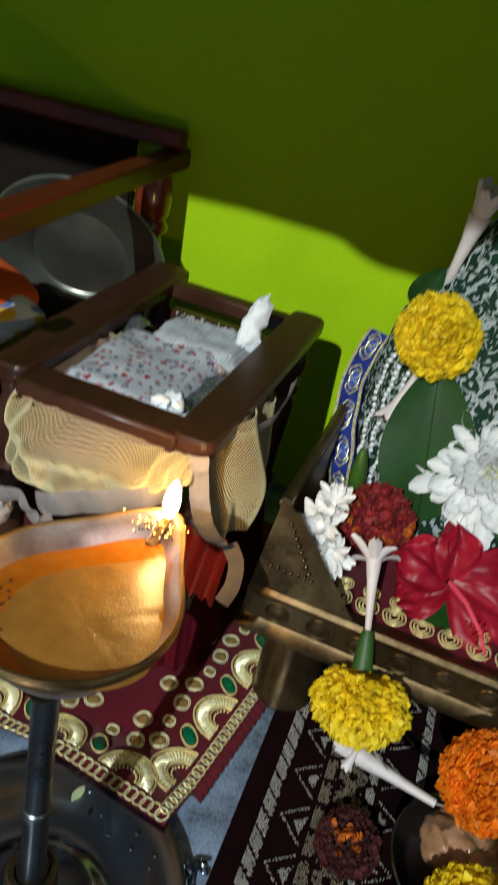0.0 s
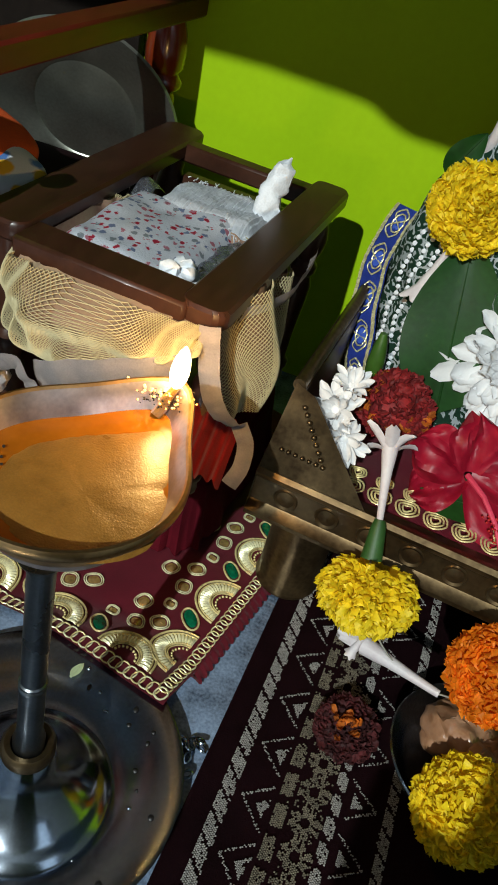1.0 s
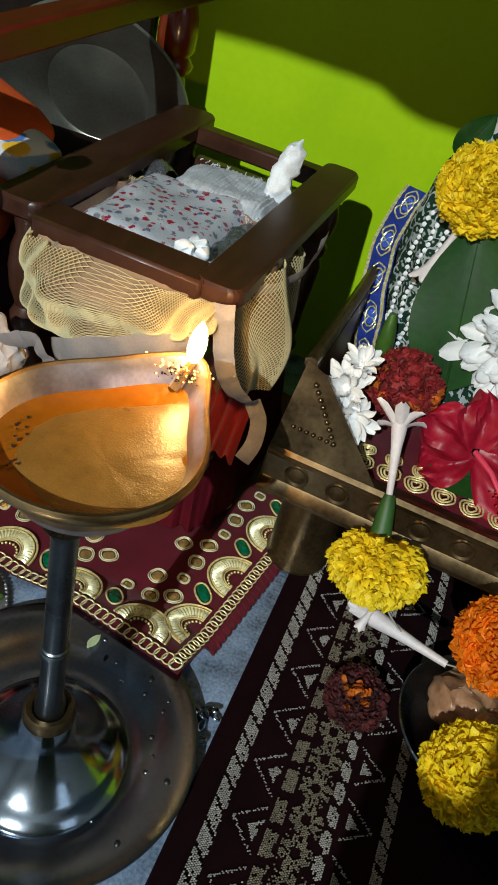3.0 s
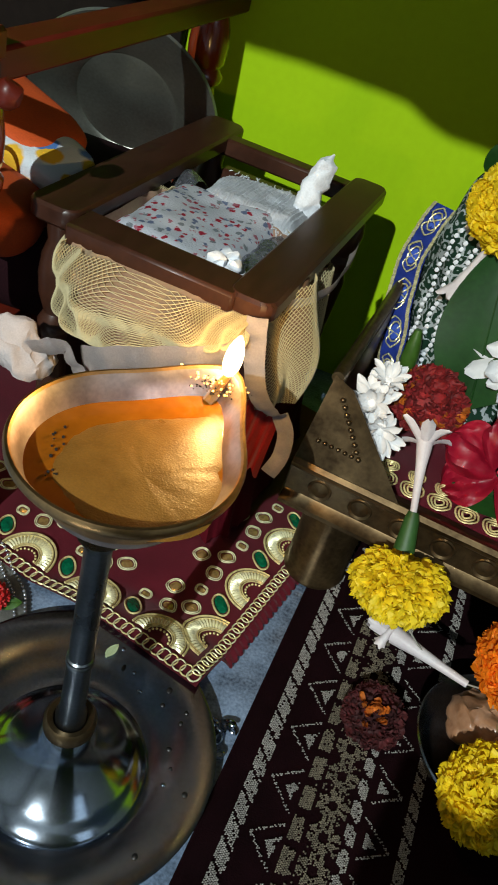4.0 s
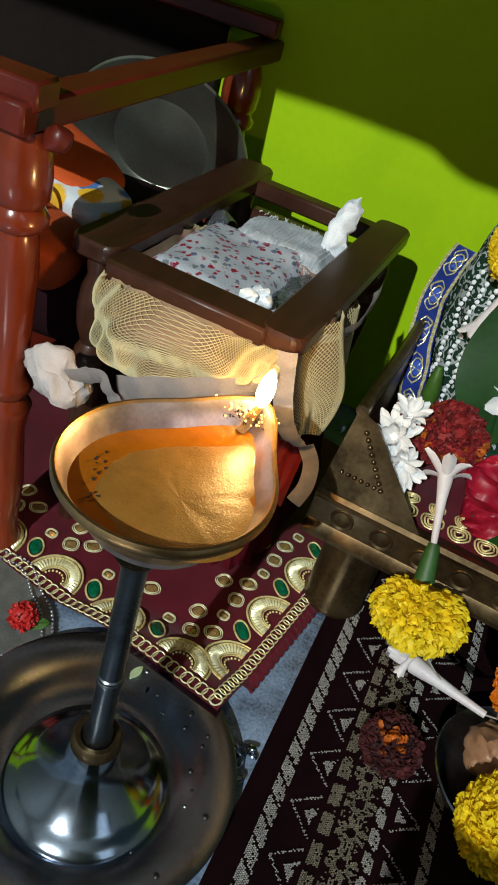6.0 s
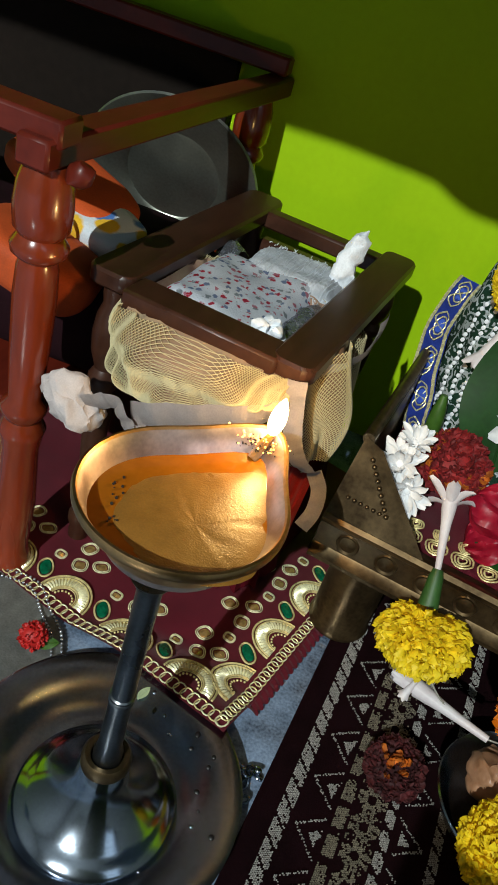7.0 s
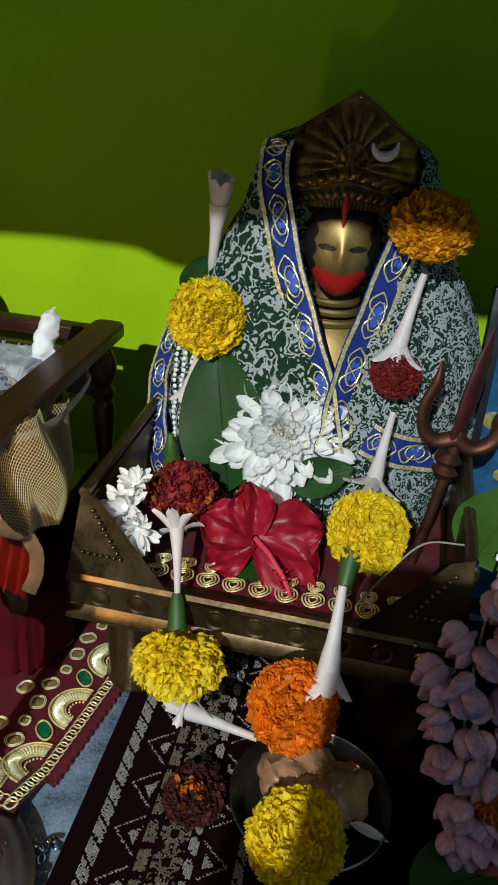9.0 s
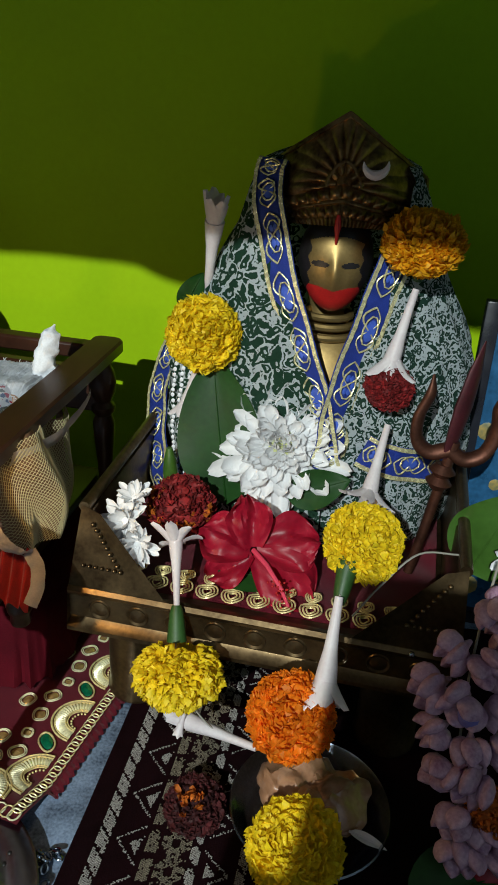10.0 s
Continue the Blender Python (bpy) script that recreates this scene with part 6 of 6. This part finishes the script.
part("thread", tube(smooth_path([(0.228, 0.32, 0.145), (0.218, 0.292, 0.115), (0.214, 0.272, 0.085), (0.215, 0.258, 0.05), (0.222, 0.25, 0.012)], 6), 0.0007, 6), THREAD, mauve)
bm = bmesh.new()
bmesh.ops.create_icosphere(bm, subdivisions=2, radius=0.0055, matrix=pose(0.2135, 0.262, 0.097))
part("corona", bm, VIOLET, mauve, "violet flower heart")
red = thing("marigold_flower", Matrix.Translation((0.230, 0.245, 0.055)) @ frame_from((-0.4, -0.8, 0.2)), "dark orange-red marigold among mauve flowers", "flower")
part("petals", marigold_mesh(0.013, 0.7, 200, 51), RUST, red)
solo("betel_leaf", leaf_mesh(0.060, 0.046, 0.1, 0.2, 0.03, seed=1), LEAFLIGHT, aim((0.226, 0.362, 0.108), (0.25, -0.1, 0.9), (-0.5, -1, 0.2)), "round light green leaf beside the throne", "leaf")
daisy((0.240, 0.342, 0.136), (-0.3, -0.9, 0.3), 0.014, 12, 8)
solo("betel_leaf", leaf_mesh(0.055, 0.040, 0.1, 0.2, 0.03, seed=3), LEAF, aim((0.195, 0.225, 0.010), (0.9, 0.3, 0.15), (0, -0.5, 1)), "dark green leaf lying under the mauve flowers", "leaf")
part_ = tube(smooth_path([(0.158, 0.306, 0.112), (0.172, 0.318, 0.125), (0.190, 0.330, 0.138), (0.212, 0.335, 0.137)], 6), 0.0006, 5)
solo("dry_stalk", part_, THREAD, pose(0, 0, 0), "thin dry grass stalk across the throne", "stalk")

# ---- small scraps ----
scrap = thing("beaded_cloth", pose(-0.150, 0.214, 0.0), "grey woven cloth with a silver beaded edge on the floor", "cloth")
bm = bmesh.new()
edge_of = lambda a: 0.064 + 0.0025 * math.sin(5 * a + 1) + 0.0012 * math.sin(11 * a)
add_grid(bm, [(edge_of(2 * math.pi * i / 90) * f * math.cos(2 * math.pi * i / 90), edge_of(2 * math.pi * i / 90) * f * math.sin(2 * math.pi * i / 90), 0.0022 + 0.0005 * noise.noise((i * 0.3, f * 6, 2))) for f in (0.02, 0.2, 0.4, 0.6, 0.8, 0.92, 1.0) for i in range(90)], 90, 7, True)
solidify(bm, 0.0012)
part("weave", bm, SILVERCLOTH, scrap)
for row, f in enumerate((0.985, 0.90)):
    bm = bmesh.new()
    for k in range(150):
        a = 2 * math.pi * k / 150
        bmesh.ops.create_icosphere(bm, subdivisions=1, radius=0.0010, matrix=Matrix.Translation((edge_of(a) * f * math.cos(a), edge_of(a) * f * math.sin(a), 0.0034)))
    tagged(part("beading", bm, TINSEL, scrap, "row of tiny silver beads"), kind="stuff")
off = thing("rosebud", Matrix.Translation((-0.112, 0.240, 0.010)) @ frame_from((0.3, -0.5, 0.6)), "small red bud with pale green sepals on the grey cloth", "flower")
part("petals", marigold_mesh(0.0075, 0.8, 90, 61), VERMILION, off)
ob = part("sepal", leaf_mesh(0.012, 0.007, 0.2, 0.2), LEAFLIGHT, off)
ob.matrix_local = pose(0.002, -0.004, -0.003)
trinket = thing("silver_anklet", pose(0.0175, 0.226, 0.0008), "small heap of dull silver chain links beside the plate", "anklet")
g = random.Random(77)
for k in range(11):
    bm = bmesh.new()
    add_tube(bm, [Vector((0.0024 * math.cos(t * math.pi / 6), 0.0016 * math.sin(t * math.pi / 6), 0)) for t in range(13)], 0.0007, 6, cap=False)
    ob = part("link", bm, STEEL, trinket)
    ob.matrix_local = pose(g.gauss(0, 0.0022), g.gauss(0, 0.0055), 0.0014 + g.uniform(0, 0.0018), g.uniform(-40, 40), g.uniform(-40, 40), g.uniform(0, 180))
solo("petal_scrap", leaf_mesh(0.0095, 0.0045, 0.15, 0.3, nu=5, nv=8), mat("pale_green_petal", (0.45, 0.52, 0.30), 0.5, var=0.3, scale=200), aim((-0.0475, 0.2345, 0.0078), (0.3, 1, 0.05), (0, 0, 1)), "pale green petal scrap stuck on the oily plate", "petal")
solo("fallen_petal", leaf_mesh(0.020, 0.0055, 0.2, 0.4, nu=5, nv=9), TUBEROSE, aim((0.166, 0.249, 0.0235), (1, -0.3, -0.15), (0, -0.3, 1)), "white tuberose petal fallen across the bowl rim", "petal")
solo("fallen_petal", leaf_mesh(0.034, 0.030, 0.2, 0.3, 0.1, seed=5), HIBISCUS, aim((0.224, 0.232, 0.012), (0.9, 0.3, 0.2), (0, -0.5, 1)), "crimson petal under the mauve flowers", "petal")
